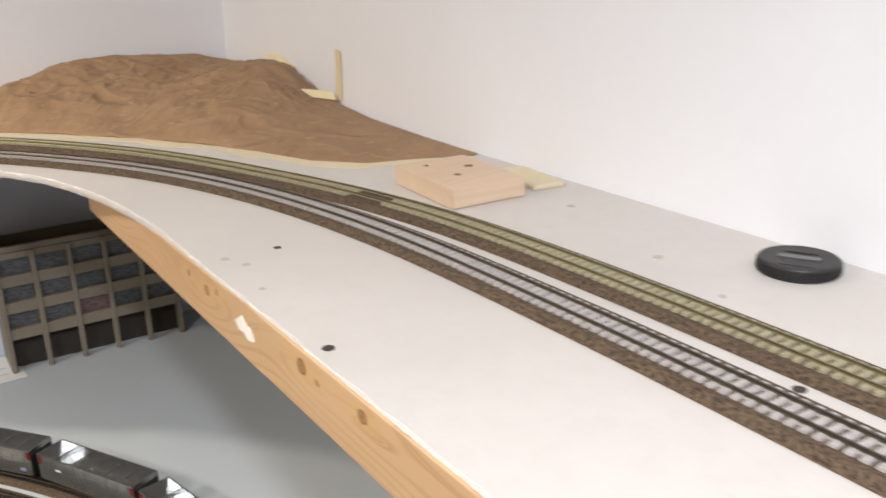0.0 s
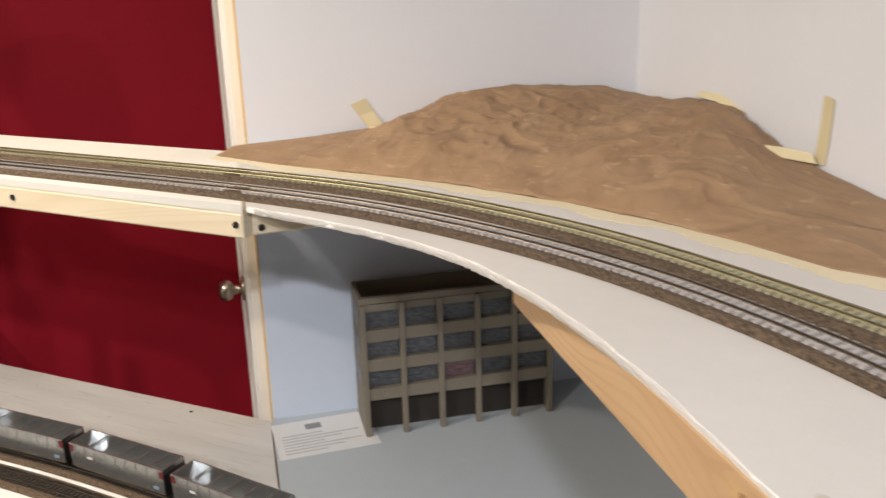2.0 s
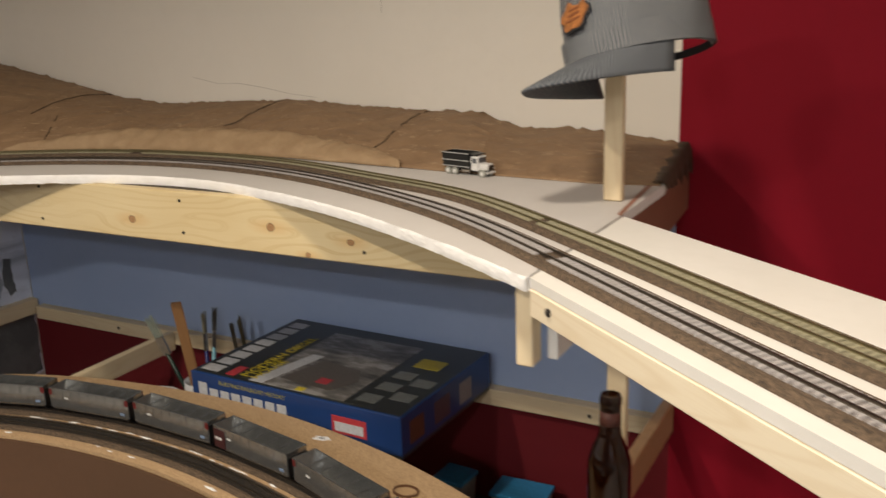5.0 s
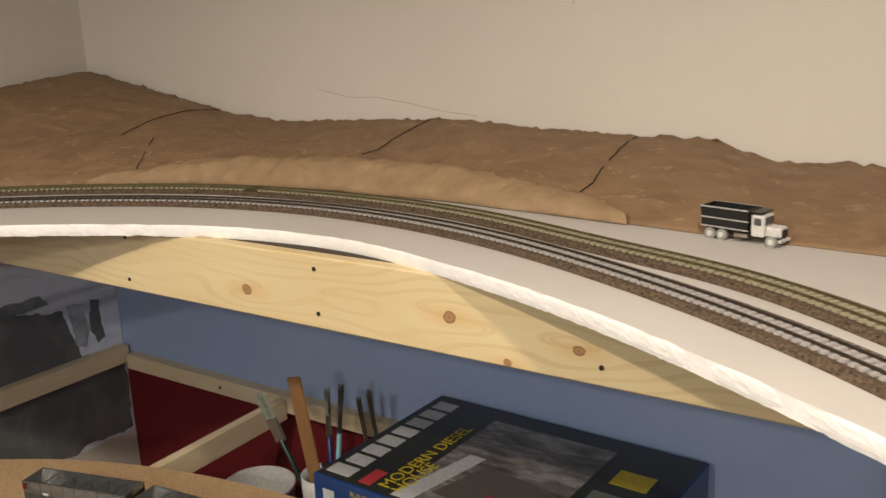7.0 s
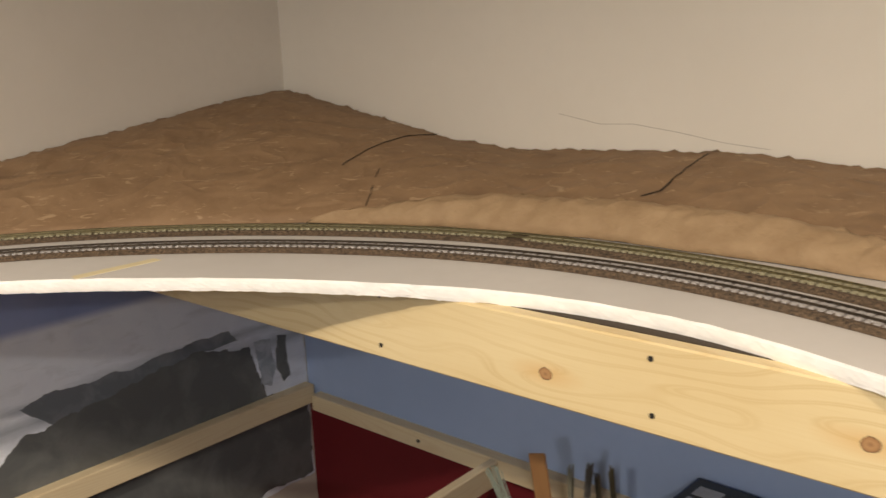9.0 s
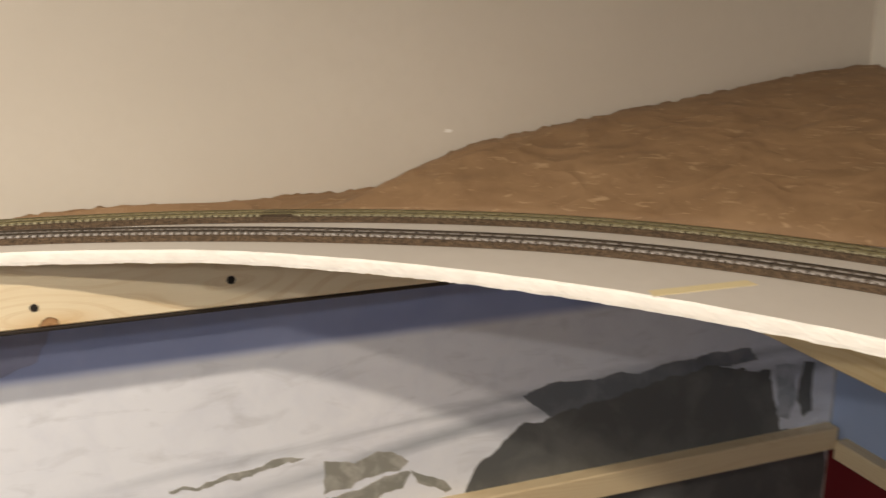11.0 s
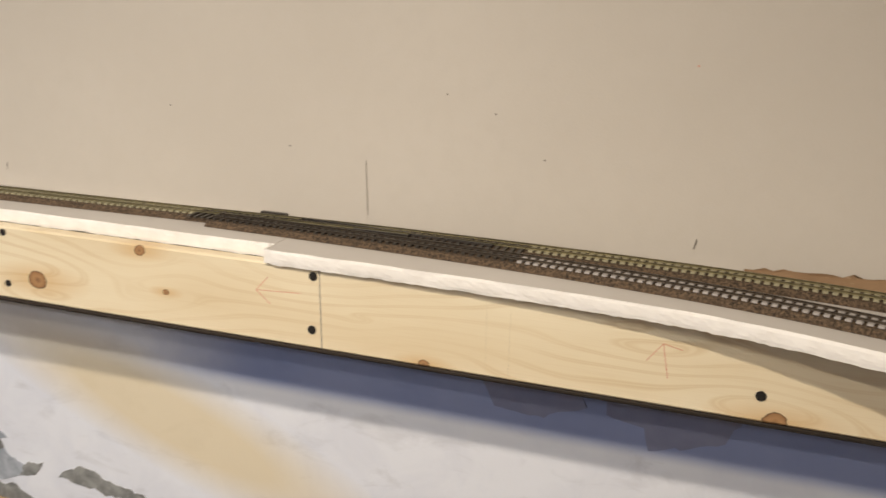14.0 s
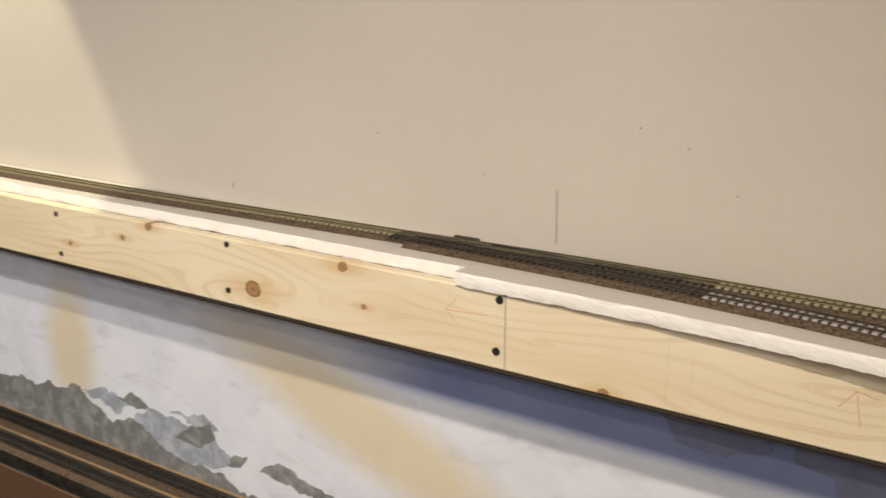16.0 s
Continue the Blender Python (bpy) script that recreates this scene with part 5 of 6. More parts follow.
M_MAROON = plastic("maroon_car_paint", (0.055, 0.014, 0.014), 0.5)
M_WHITEPRINT = plastic("white_print", (0.7, 0.7, 0.68), 0.5)
M_BLUEPRINT = plastic("blue_print", (0.20, 0.28, 0.42), 0.5)


def hopper(maroon):
    label = "silver open-top hopper car with maroon end patch" if maroon else "silver open-top hopper car with red end corners"
    root = thing("hopper_car", label, "train car", group="hopper train")
    L, Wd, z0, z1 = 0.190, 0.043, 0.011, 0.054
    bm = bmesh.new()
    # open tub: outside skin, rim and inside with sloped ends
    rim = 0.0016
    def ring(l, w, z):
        return [bm.verts.new((sx * l / 2, sy * w / 2, z)) for sx, sy in ((-1, -1), (1, -1), (1, 1), (-1, 1))]
    r = [ring(L - 0.012, Wd - 0.004, z0), ring(L, Wd, z0 + 0.004), ring(L, Wd, z0 + 0.021), ring(L + 0.0008, Wd + 0.0012, z0 + 0.022), ring(L, Wd, z1 - 0.003), ring(L + 0.001, Wd + 0.002, z1 - 0.002), ring(L + 0.001, Wd + 0.002, z1),
         ring(L - 2 * rim, Wd - 2 * rim, z1), ring(L - 0.05, Wd - 2 * rim - 0.002, z0 + 0.012)]
    for a, b in zip(r, r[1:]):
        for i in range(4):
            j = (i + 1) % 4
            bm.faces.new((a[i], a[j], b[j], b[i]))
    bm.faces.new(list(reversed(r[0])))
    bm.faces.new(r[-1])
    bmesh.ops.recalc_face_normals(bm, faces=bm.faces)
    part("body", bm, M_SILVER, root)
    for k in range(5):
        x = -L / 2 + L * (k + 1) / 6
        part("cross_brace", box(x - 0.0009, x + 0.0009, -Wd / 2 + 0.002, Wd / 2 - 0.002, z1 - 0.006, z1 - 0.004), M_SILVER, root)
    for k in range(9):
        x = -L / 2 + L * (k + 0.5) / 9
        for s in (-1, 1):
            part("side_rib", box(x - 0.0006, x + 0.0006, s * (Wd / 2 + 0.0002) - 0.0006, s * (Wd / 2 + 0.0002) + 0.0006, z0 + 0.022, z1 - 0.003), M_SILVER, root)
    for s in (-1, 1):
        part("end_sheet", box(s * (L / 2 + 0.0012) - 0.0008, s * (L / 2 + 0.0012) + 0.0008, -Wd / 2 + 0.001, Wd / 2 - 0.001, z0 + 0.004, z1 - 0.008), M_BLACK, root, "black shaded end sheet")
        if not maroon:
            for y in (-1, 1):
                part("corner_patch", box(s * (L / 2 - 0.003) - 0.0038, s * (L / 2 - 0.003) + 0.0038, y * (Wd / 2 + 0.0003) - 0.0006, y * (Wd / 2 + 0.0003) + 0.0006, z1 - 0.014, z1 - 0.003), M_CARRED, root, "dark red corner patch")
        truck = part("truck", box(s * L * 0.37 - 0.017, s * L * 0.37 + 0.017, -0.012, 0.012, 0.005, 0.0115, 0.001), M_BLACK, root, "black wheel truck")
        for dx in (-0.010, 0.010):
            wheel = disc((s * L * 0.37 + dx, 0, 0.0058), (0, 1, 0), 0.0056, 0.0185, 14)
            part("wheel", wheel, M_STEEL, truck)
        part("coupler", box(s * (L / 2 + 0.008) - 0.008, s * (L / 2 + 0.008) + 0.008, -0.002, 0.002, 0.008, 0.012), M_BLACK, root)
    if maroon:
        for y in (-1, 1):
            part("end_patch", box(-L / 2 + 0.0005, -L / 2 + 0.030, y * (Wd / 2 + 0.0008) - 0.0006, y * (Wd / 2 + 0.0008) + 0.0006, z0 + 0.003, z1 - 0.006), M_MAROON, root, "maroon side panel")
            for k in range(2):
                part("print_bar", box(-L / 2 + 0.006 + 0.009 * k, -L / 2 + 0.012 + 0.009 * k, y * (Wd / 2 + 0.0014) - 0.0006, y * (Wd / 2 + 0.0014) + 0.0006, z0 + 0.018, z0 + 0.023), M_WHITEPRINT, root, "white printed bar")
    for y in (-1, 1):
        part("print_bar", box(L / 2 - 0.020, L / 2 - 0.011, y * (Wd / 2 + 0.0004) - 0.0006, y * (Wd / 2 + 0.0004) + 0.0006, z0 + 0.009, z0 + 0.013), M_BLUEPRINT, root, "blue printed bar")
        part("print_bar", box(-L / 2 + 0.036, -L / 2 + 0.046, y * (Wd / 2 + 0.0004) - 0.0006, y * (Wd / 2 + 0.0004) + 0.0006, z0 + 0.024, z0 + 0.027), M_WHITEPRINT, root, "white printed bar")
    return root


PITCH = 0.2085
RAILTOP = LOW + 0.0095
def along(line, s):
    """Place and heading s metres along a line."""
    d = 0
    for a, b in zip(line, line[1:]):
        l = (b - a).length
        if d + l >= s:
            return a.lerp(b, (s - d) / l), (b - a).normalized()
        d += l
    return line[-1], (line[-1] - line[-2]).normalized()


def arc_of(line, p):
    """How far along a line it comes nearest to p."""
    best, d, out = 9e9, 0, 0
    for a, b in zip(line, line[1:]):
        if (a - p).length < best:
            best, out = (a - p).length, d
        d += (b - a).length
    return out


cars = [hopper(False), hopper(True)]
S0 = arc_of(TRAIN, Vector((-0.093, 1.64))) - PITCH / 2 + 0.002
used = [False, False]
for k in range(-2, 12):
    p, t = along(TRAIN, S0 + k * PITCH)
    m = Matrix.Translation((p.x, p.y, RAILTOP)) @ Matrix.Rotation(math.atan2(t.y, t.x) + math.pi, 4, "Z")
    kind = 1 if k in (4, 6, 8) else 0
    if not used[kind]:
        cars[kind].matrix_world = m
        used[kind] = True
    else:
        copy_thing(cars[kind], m)

# ---- model building ----
M_BUILD = painted("brown_grey_model_card", (0.225, 0.195, 0.15), (0.18, 0.155, 0.12), 0.7)
M_ROOF = painted("dark_model_roof", (0.035, 0.028, 0.022), (0.028, 0.022, 0.018), 0.8)


def pane_material(red=0.0):
    n = Nodes("printed_window", 0.3)
    n.colour(n.ramp(n.noise(0.012, 4, 0.6, (1, 1, 3)), [(0.35, (0.045 + red, 0.048, 0.056)), (0.6, (0.10 + red, 0.105, 0.115)), (0.75, (0.16 + red, 0.15, 0.14))]))
    return n.mat


M_PANE = pane_material()
M_PANE2 = pane_material(0.06)


def model_building():
    root = thing("model_building", "grey-brown model building with open ground floor on stilts", "model building", pose(0.046, 1.905, LOW))
    Wd, D, H = 0.325, 0.095, 0.243
    part("core", box(0.006, Wd - 0.006, 0.030, D - 0.006, 0.0005, 0.060), M_ROOF, root, "dark recessed ground floor")
    part("floor_slab", box(0.006, Wd - 0.006, 0.0152, D - 0.006, 0.0605, 0.066), M_ROOF, root)
    part("wall_back", box(0.006, Wd - 0.006, D - 0.006, D, 0.0005, H - 0.001), M_BUILD, root)
    for x in (0.0, Wd - 0.006):
        part("wall_side", box(x, x + 0.006, 0.012, D, 0.0005, H - 0.001), M_BUILD, root)
    part("roof", box(0.0062, Wd - 0.0062, 0.0162, D - 0.0062, H - 0.034, H - 0.028), M_ROOF, root, "dark sunken roof")
    part("parapet", box(-0.001, Wd + 0.001, 0.004, 0.014, H - 0.010, H, 0.0008), M_BUILD, root)
    part("top_beam", box(0.0092, Wd - 0.0092, 0.006, 0.0145, H - 0.0235, H - 0.0115), M_BUILD, root)
    step = (Wd - 0.009) / 5
    for k in range(6):
        x = k * step
        part("column", box(x, x + 0.009, 0.0, 0.0105, 0.0, H - 0.0105, 0.0008), M_BUILD, root)
    for f in range(3):
        z = 0.065 + f * 0.0515
        part("spandrel", box(0.0092, Wd - 0.0092, 0.003, 0.0145, z, z + 0.0205), M_BUILD, root)
        for k in range(5):
            part("window", box(k * step + 0.0096, (k + 1) * step - 0.0006, 0.0118, 0.0150, z + 0.0207, z + 0.0513), M_PANE2 if (k, f) == (2, 0) else M_PANE, root, "dark printed window")
        for k in range(2):
            part("side_window", box(-0.0008, 0.001, 0.022 + k * 0.036, 0.050 + k * 0.036, z + 0.021, z + 0.050), M_PANE, root, "dark printed side window")


model_building()
M_PAPER = painted("white_paper", (0.80, 0.80, 0.80), (0.77, 0.77, 0.78), 0.6)
sheet = thing("instruction_sheet", "white printed instruction sheet lying by the building", "paper sheet", pose(-0.098, 1.872, LOW + 0.0002, 0, 0, 4))
part("paper", box(0, 0.165, 0, 0.118, 0, 0.0008), M_PAPER, sheet)
M_PRINT = plastic("grey_print_ink", (0.30, 0.31, 0.33), 0.6)
part("print_block", box(0.055, 0.082, 0.085, 0.103, 0.0006, 0.0012), M_PRINT, sheet, "grey printed block")
M_PRINT2 = plastic("pale_print_ink", (0.50, 0.51, 0.53), 0.6)
for k in range(7):
    part("print_bar", box(0.012, 0.11 + 0.03 * ((k * 7) % 3 - 1), 0.012 + k * 0.0095, 0.0145 + k * 0.0095, 0.0006, 0.0012), M_PRINT2, sheet, "grey line of print")


# ---- bottle, post and cap ----
def brown_glass():
    n = Nodes("brown_bottle_glass", 0.06)
    n.colour(n.ramp(n.noise(0.05, 2), [(0.3, (0.055, 0.012, 0.003)), (0.7, (0.08, 0.018, 0.004))]))
    n.bsdf.inputs["Transmission Weight"].default_value = 0.85
    n.bsdf.inputs["IOR"].default_value = 1.5
    return n.mat


M_BOTTLE = brown_glass()
bottle = thing("beer_bottle", "empty brown glass longneck bottle on the plank", "bottle", pose(-0.812, 2.495, LOW))
outer_prof = [(0, 0.004), (0.022, 0.0), (0.0295, 0.003), (0.0305, 0.010), (0.0305, 0.120), (0.0295, 0.132), (0.024, 0.150), (0.0170, 0.166), (0.0148, 0.180), (0.0140, 0.212), (0.0140, 0.214), (0.0152, 0.216), (0.0152, 0.224), (0.0138, 0.226), (0.0138, 0.229)]
inner_prof = [(0.0105, 0.229), (0.0105, 0.19), (0.0130, 0.168), (0.020, 0.150), (0.0265, 0.130), (0.0275, 0.118), (0.0275, 0.012), (0.02, 0.006), (0, 0.008)]
part("glass", lathe(outer_prof + inner_prof, 40), M_BOTTLE, bottle, smooth=True)
part("neck_label", lathe([(0.0146, 0.186), (0.0150, 0.186), (0.0144, 0.206), (0.0141, 0.206)], 32), plastic("neck_label_brown", (0.10, 0.03, 0.02), 0.6), bottle, "dull brown neck band", smooth=True)


part("label_bar", box(-0.007, 0.007, -0.0006, 0.0006, -0.011, 0.011), plastic("pale_label_print", (0.55, 0.56, 0.56), 0.5), bottle, "small pale printed mark", pose(0.0165, -0.0262, 0.050, 0, 0, 32))


def denim(name, dark, pale, count):
    """Fine pale stripes that run up the cloth all round."""
    n = Nodes(name, 0.85)
    turn = n.tree.nodes.new("ShaderNodeTexGradient")
    turn.gradient_type = "RADIAL"
    n.link(n.place(), turn.inputs["Vector"])
    many = n.add("ShaderNodeMath")
    many.operation = "MULTIPLY"
    many.inputs[1].default_value = 6.2832 * count
    n.link(turn.outputs["Fac"], many.inputs[0])
    wave = n.add("ShaderNodeMath")
    wave.operation = "SINE"
    n.link(many.outputs[0], wave.inputs[0])
    stripe = n.ramp(wave.outputs[0], [(0.15, dark), (0.62, pale)])
    n.colour(n.mix(stripe, (0.10, 0.11, 0.12), n.ramp(n.noise(0.02, 4), [(0.45, (0, 0, 0)), (0.8, (0.35, 0.35, 0.35))])))
    n.bump(n.noise(0.0009, 2), 0.5, 0.0006)
    return n.mat


M_DENIM = denim("hickory_stripe_denim", (0.022, 0.028, 0.040), (0.36, 0.37, 0.37), 128)
# darker copy of the denim: the bill's shaded side put into its colour
M_BILL = denim("shaded_stripe_denim", (0.045, 0.052, 0.065), (0.19, 0.20, 0.21), 210)
M_UNDER = painted("dark_cap_lining", (0.03, 0.032, 0.036), (0.045, 0.047, 0.05), 0.9)


def engineer_cap():
    root = thing("engineer_cap", "grey striped denim cap hung on a stick, orange badge", "cap", pose(-0.801, 2.567, 1.553, -9, -15, 0) @ pose(0, 0, 0, 0, 0, 58))
    # crown: the bill points along -x
    bm = bmesh.new()
    steps, rings = 56, 14
    rows = []
    for r in range(rings + 1):
        v = r / rings
        row = []
        for i in range(steps):
            a = 2 * math.pi * i / steps
            h = 0.118 * math.sin(min(1, v * 1.04) * math.pi / 2)
            wide = 1.0 + 0.06 * math.sin(v * math.pi) - 0.985 * max(0, v - 0.62) ** 2 / 0.1444
            crease = 1 + 0.012 * math.sin(5 * a + 3 * v) * math.sin(v * math.pi)
            puff = 0.004 * noise.noise(Vector((math.cos(a) * 2, math.sin(a) * 2, v * 3)))
            lean = 1 - 0.30 * v ** 1.3 if math.cos(a) < 0 else 1.0      # the front slopes back
            row.append(bm.verts.new(((0.099 * math.cos(a)) * wide * crease * lean + puff, (0.082 * math.sin(a)) * wide * crease + puff, h * (0.62 if v < 0.3 else 1) if v < 0.3 else h)))
        rows.append(row)
    for j, (a, b) in enumerate(zip(rows, rows[1:])):
        for i in range(steps):
            k = (i + 1) % steps
            ang = (i + 0.5) / steps * 360
            if j < 4 and (ang < 30 or ang > 330):
                continue
            bm.faces.new((a[i], a[k], b[k], b[i]))
    bm.faces.new(rows[-1])
    bmesh.ops.recalc_face_normals(bm, faces=bm.faces)
    crown = part("crown", bm, [M_DENIM, M_UNDER], root, smooth=True)
    mod = crown.modifiers.new("cloth", "SOLIDIFY")
    mod.thickness, mod.offset, mod.material_offset = 0.0025, -1, 1
    # band
    pts = [Vector((0.1055 * math.cos(t), 0.0835 * math.sin(t))) for t in np.linspace(math.radians(32), math.radians(328), 60)]
    part("sweatband", sweep(pts, [(-0.0008, 0.0), (0.0008, 0.0), (0.0008, 0.030), (-0.0008, 0.030)], 0.001), M_DENIM, root, "striped lower band", smooth=False)
    strap = [Vector((0.104 * math.cos(t), 0.082 * math.sin(t))) for t in np.linspace(math.radians(-36), math.radians(36), 16)]
    part("strap", sweep(strap, [(-0.001, 0.0), (0.001, 0.0), (0.001, 0.010), (-0.001, 0.010)], 0.001), M_UNDER, root, "dark adjustable strap")
    # bill
    bm = bmesh.new()
    grid = []
    for i in range(25):
        a = math.radians(98 + 164 * i / 24)
        row = []
        for j in range(8):
            f = j / 7
            reach = 0.086 * math.cos((i / 24 - 0.5) * math.pi) ** 1.3 if 0 < i < 24 else 0.002
            x = 0.103 * math.cos(a) - reach * f
            y = 0.082 * math.sin(a) * (1 - 0.10 * f)
            row.append(bm.verts.new((x, y, 0.004 - 0.030 * f - 0.010 * f * abs(i / 12 - 1))))
        grid.append(row)
    for a, b in zip(grid, grid[1:]):
        for j in range(7):
            bm.faces.new((a[j], b[j], b[j + 1], a[j + 1]))
    bmesh.ops.recalc_face_normals(bm, faces=bm.faces)
    bill = part("bill", bm, M_BILL, root, smooth=True)
    mod = bill.modifiers.new("stiff", "SOLIDIFY")
    mod.thickness = 0.004
    # badge and print patch on the side that faces the room
    m_badge = plastic("orange_badge", (0.52, 0.20, 0.06), 0.5, 0.3)
    out = [(0.026 * math.cos(t) * (1 + 0.10 * math.cos(6 * t)), 0.021 * math.sin(t) * (1 + 0.10 * math.cos(6 * t))) for t in np.linspace(0, 2 * math.pi, 36, endpoint=False)]
    badge = part("badge", slab(out, 0, 0.003), m_badge, root, "scalloped orange badge with dark rim", pose(-0.0955, -0.004, 0.060, 72, 0, -90))
    part("badge_rim", slab([(x * 1.1, y * 1.1) for x, y in out], -0.001, 0.0012), M_UNDER, badge)
    for k in range(3):
        part("badge_bar", box(-0.014 + 0.002 * k, 0.014 - 0.002 * k, -0.009 + 0.007 * k, -0.006 + 0.007 * k, 0.003, 0.0036), plastic("badge_brown", (0.25, 0.08, 0.03), 0.5), badge, "dark bar of lettering")
    patch = bmesh.new()
    for k in range(7):
        box(-0.030, 0.030, -0.0018 + k * 0.0056, 0.0014 + k * 0.0056, 0, 0.0015, bm=patch)
    part("stripe_patch", patch, plastic("black_white_patch", (0.42, 0.43, 0.42), 0.7), root, "bold black and white striped patch", pose(-0.010, -0.0875, 0.066, 78, 0, -10))


engineer_cap()
beam("cap_stick", (-0.849, 2.57), (-0.823, 2.57), 0.014, DECK + 0.0005, 1.60, M_PINE_Z, label="square pine stick holding up the cap", category="stick")


# ---- dump truck ----
def dump_truck():
    root = thing("toy_dump_truck", "toy dump truck with black bed and white cab", "toy truck", pose(-1.117, 2.690, DECK, 0, 0, -13))
    white = plastic("white_cab_plastic", (0.74, 0.73, 0.70), 0.35)
    black = plastic("black_bed_plastic", (0.012, 0.013, 0.013), 0.4)
    grey = plastic("pale_grey_tyre", (0.34, 0.34, 0.30), 0.7)
    bm = bmesh.new()
    def ring(x0, x1, y, z, sl=0.0):
        return [bm.verts.new(v) for v in ((x0, -y, z), (x1 + sl, -y, z), (x1 + sl, y, z), (x0, y, z))]
    rs = [ring(-0.046, 0.008, 0.0125, 0.0135), ring(-0.047, 0.010, 0.0145, 0.037), ring(-0.0455, 0.0085, 0.013, 0.037), ring(-0.0445, 0.0065, 0.0115, 0.016)]
    for a, b in zip(rs, rs[1:]):
        for i in range(4):
            j = (i + 1) % 4
            bm.faces.new((a[i], a[j], b[j], b[i]))
    bm.faces.new(list(reversed(rs[0])))
    bm.faces.new(rs[-1])
    bmesh.ops.recalc_face_normals(bm, faces=bm.faces)
    bed = part("bed", bm, black, root, "open black dump bed")
    for z in (0.0145, 0.0245, 0.0365):
        for s in (-1, 1):
            y = 0.0128 + (z - 0.0135) * 0.085
            part("bed_rib", box(-0.0468, 0.0098, s * y - 0.0007, s * y + 0.0007, z - 0.0007, z + 0.0007), plastic("silver_trim", (0.45, 0.45, 0.44), 0.4), bed, "thin pale trim line")
    part("cab_shield", box(0.0085, 0.024, -0.013, 0.013, 0.0345, 0.0362, 0.0005), black, root, "black bed canopy over the cab")
    part("chassis", box(-0.044, 0.038, -0.006, 0.006, 0.007, 0.0125), M_BLACK, root)
    cab = part("cab", box(0.0115, 0.0265, -0.0115, 0.0115, 0.009, 0.033, 0.002, 2), white, root)
    part("windscreen", box(0.0262, 0.0270, -0.009, 0.009, 0.0225, 0.0305), M_PANE, cab, "dark windscreen")
    for s in (-1, 1):
        part("side_window", box(0.0155, 0.0235, s * 0.0116 - 0.0004, s * 0.0116 + 0.0004, 0.022, 0.0295), M_PANE, cab, "dark side window")
    part("hood", box(0.0264, 0.044, -0.0085, 0.0085, 0.010, 0.0215, 0.0025, 2), white, root)
    part("grille", box(0.0435, 0.0446, -0.006, 0.006, 0.011, 0.019), M_STEEL, root)
    part("bumper", box(0.0425, 0.0455, -0.0115, 0.0115, 0.0055, 0.009, 0.0008), white, root)
    for s in (-1, 1):
        part("fender", box(0.028, 0.0425, s * 0.0095 - 0.003, s * 0.0095 + 0.003, 0.0118, 0.0145, 0.001), white, root)
        part("fuel_tank", box(-0.008, 0.008, s * 0.010 - 0.002, s * 0.010 + 0.002, 0.006, 0.011, 0.001), M_NICKEL, root, "silver fuel tank")
        for x in (0.035, -0.022, -0.036):
            w = part("wheel", disc((x, s * 0.0102, 0.0062), (0, 1, 0), 0.0062, 0.0045, 22), grey, root, "pale grey wheel")
            part("hub", disc((x, s * 0.0128, 0.0062), (0, 1, 0), 0.003, 0.0012, 14), white, w)


dump_truck()


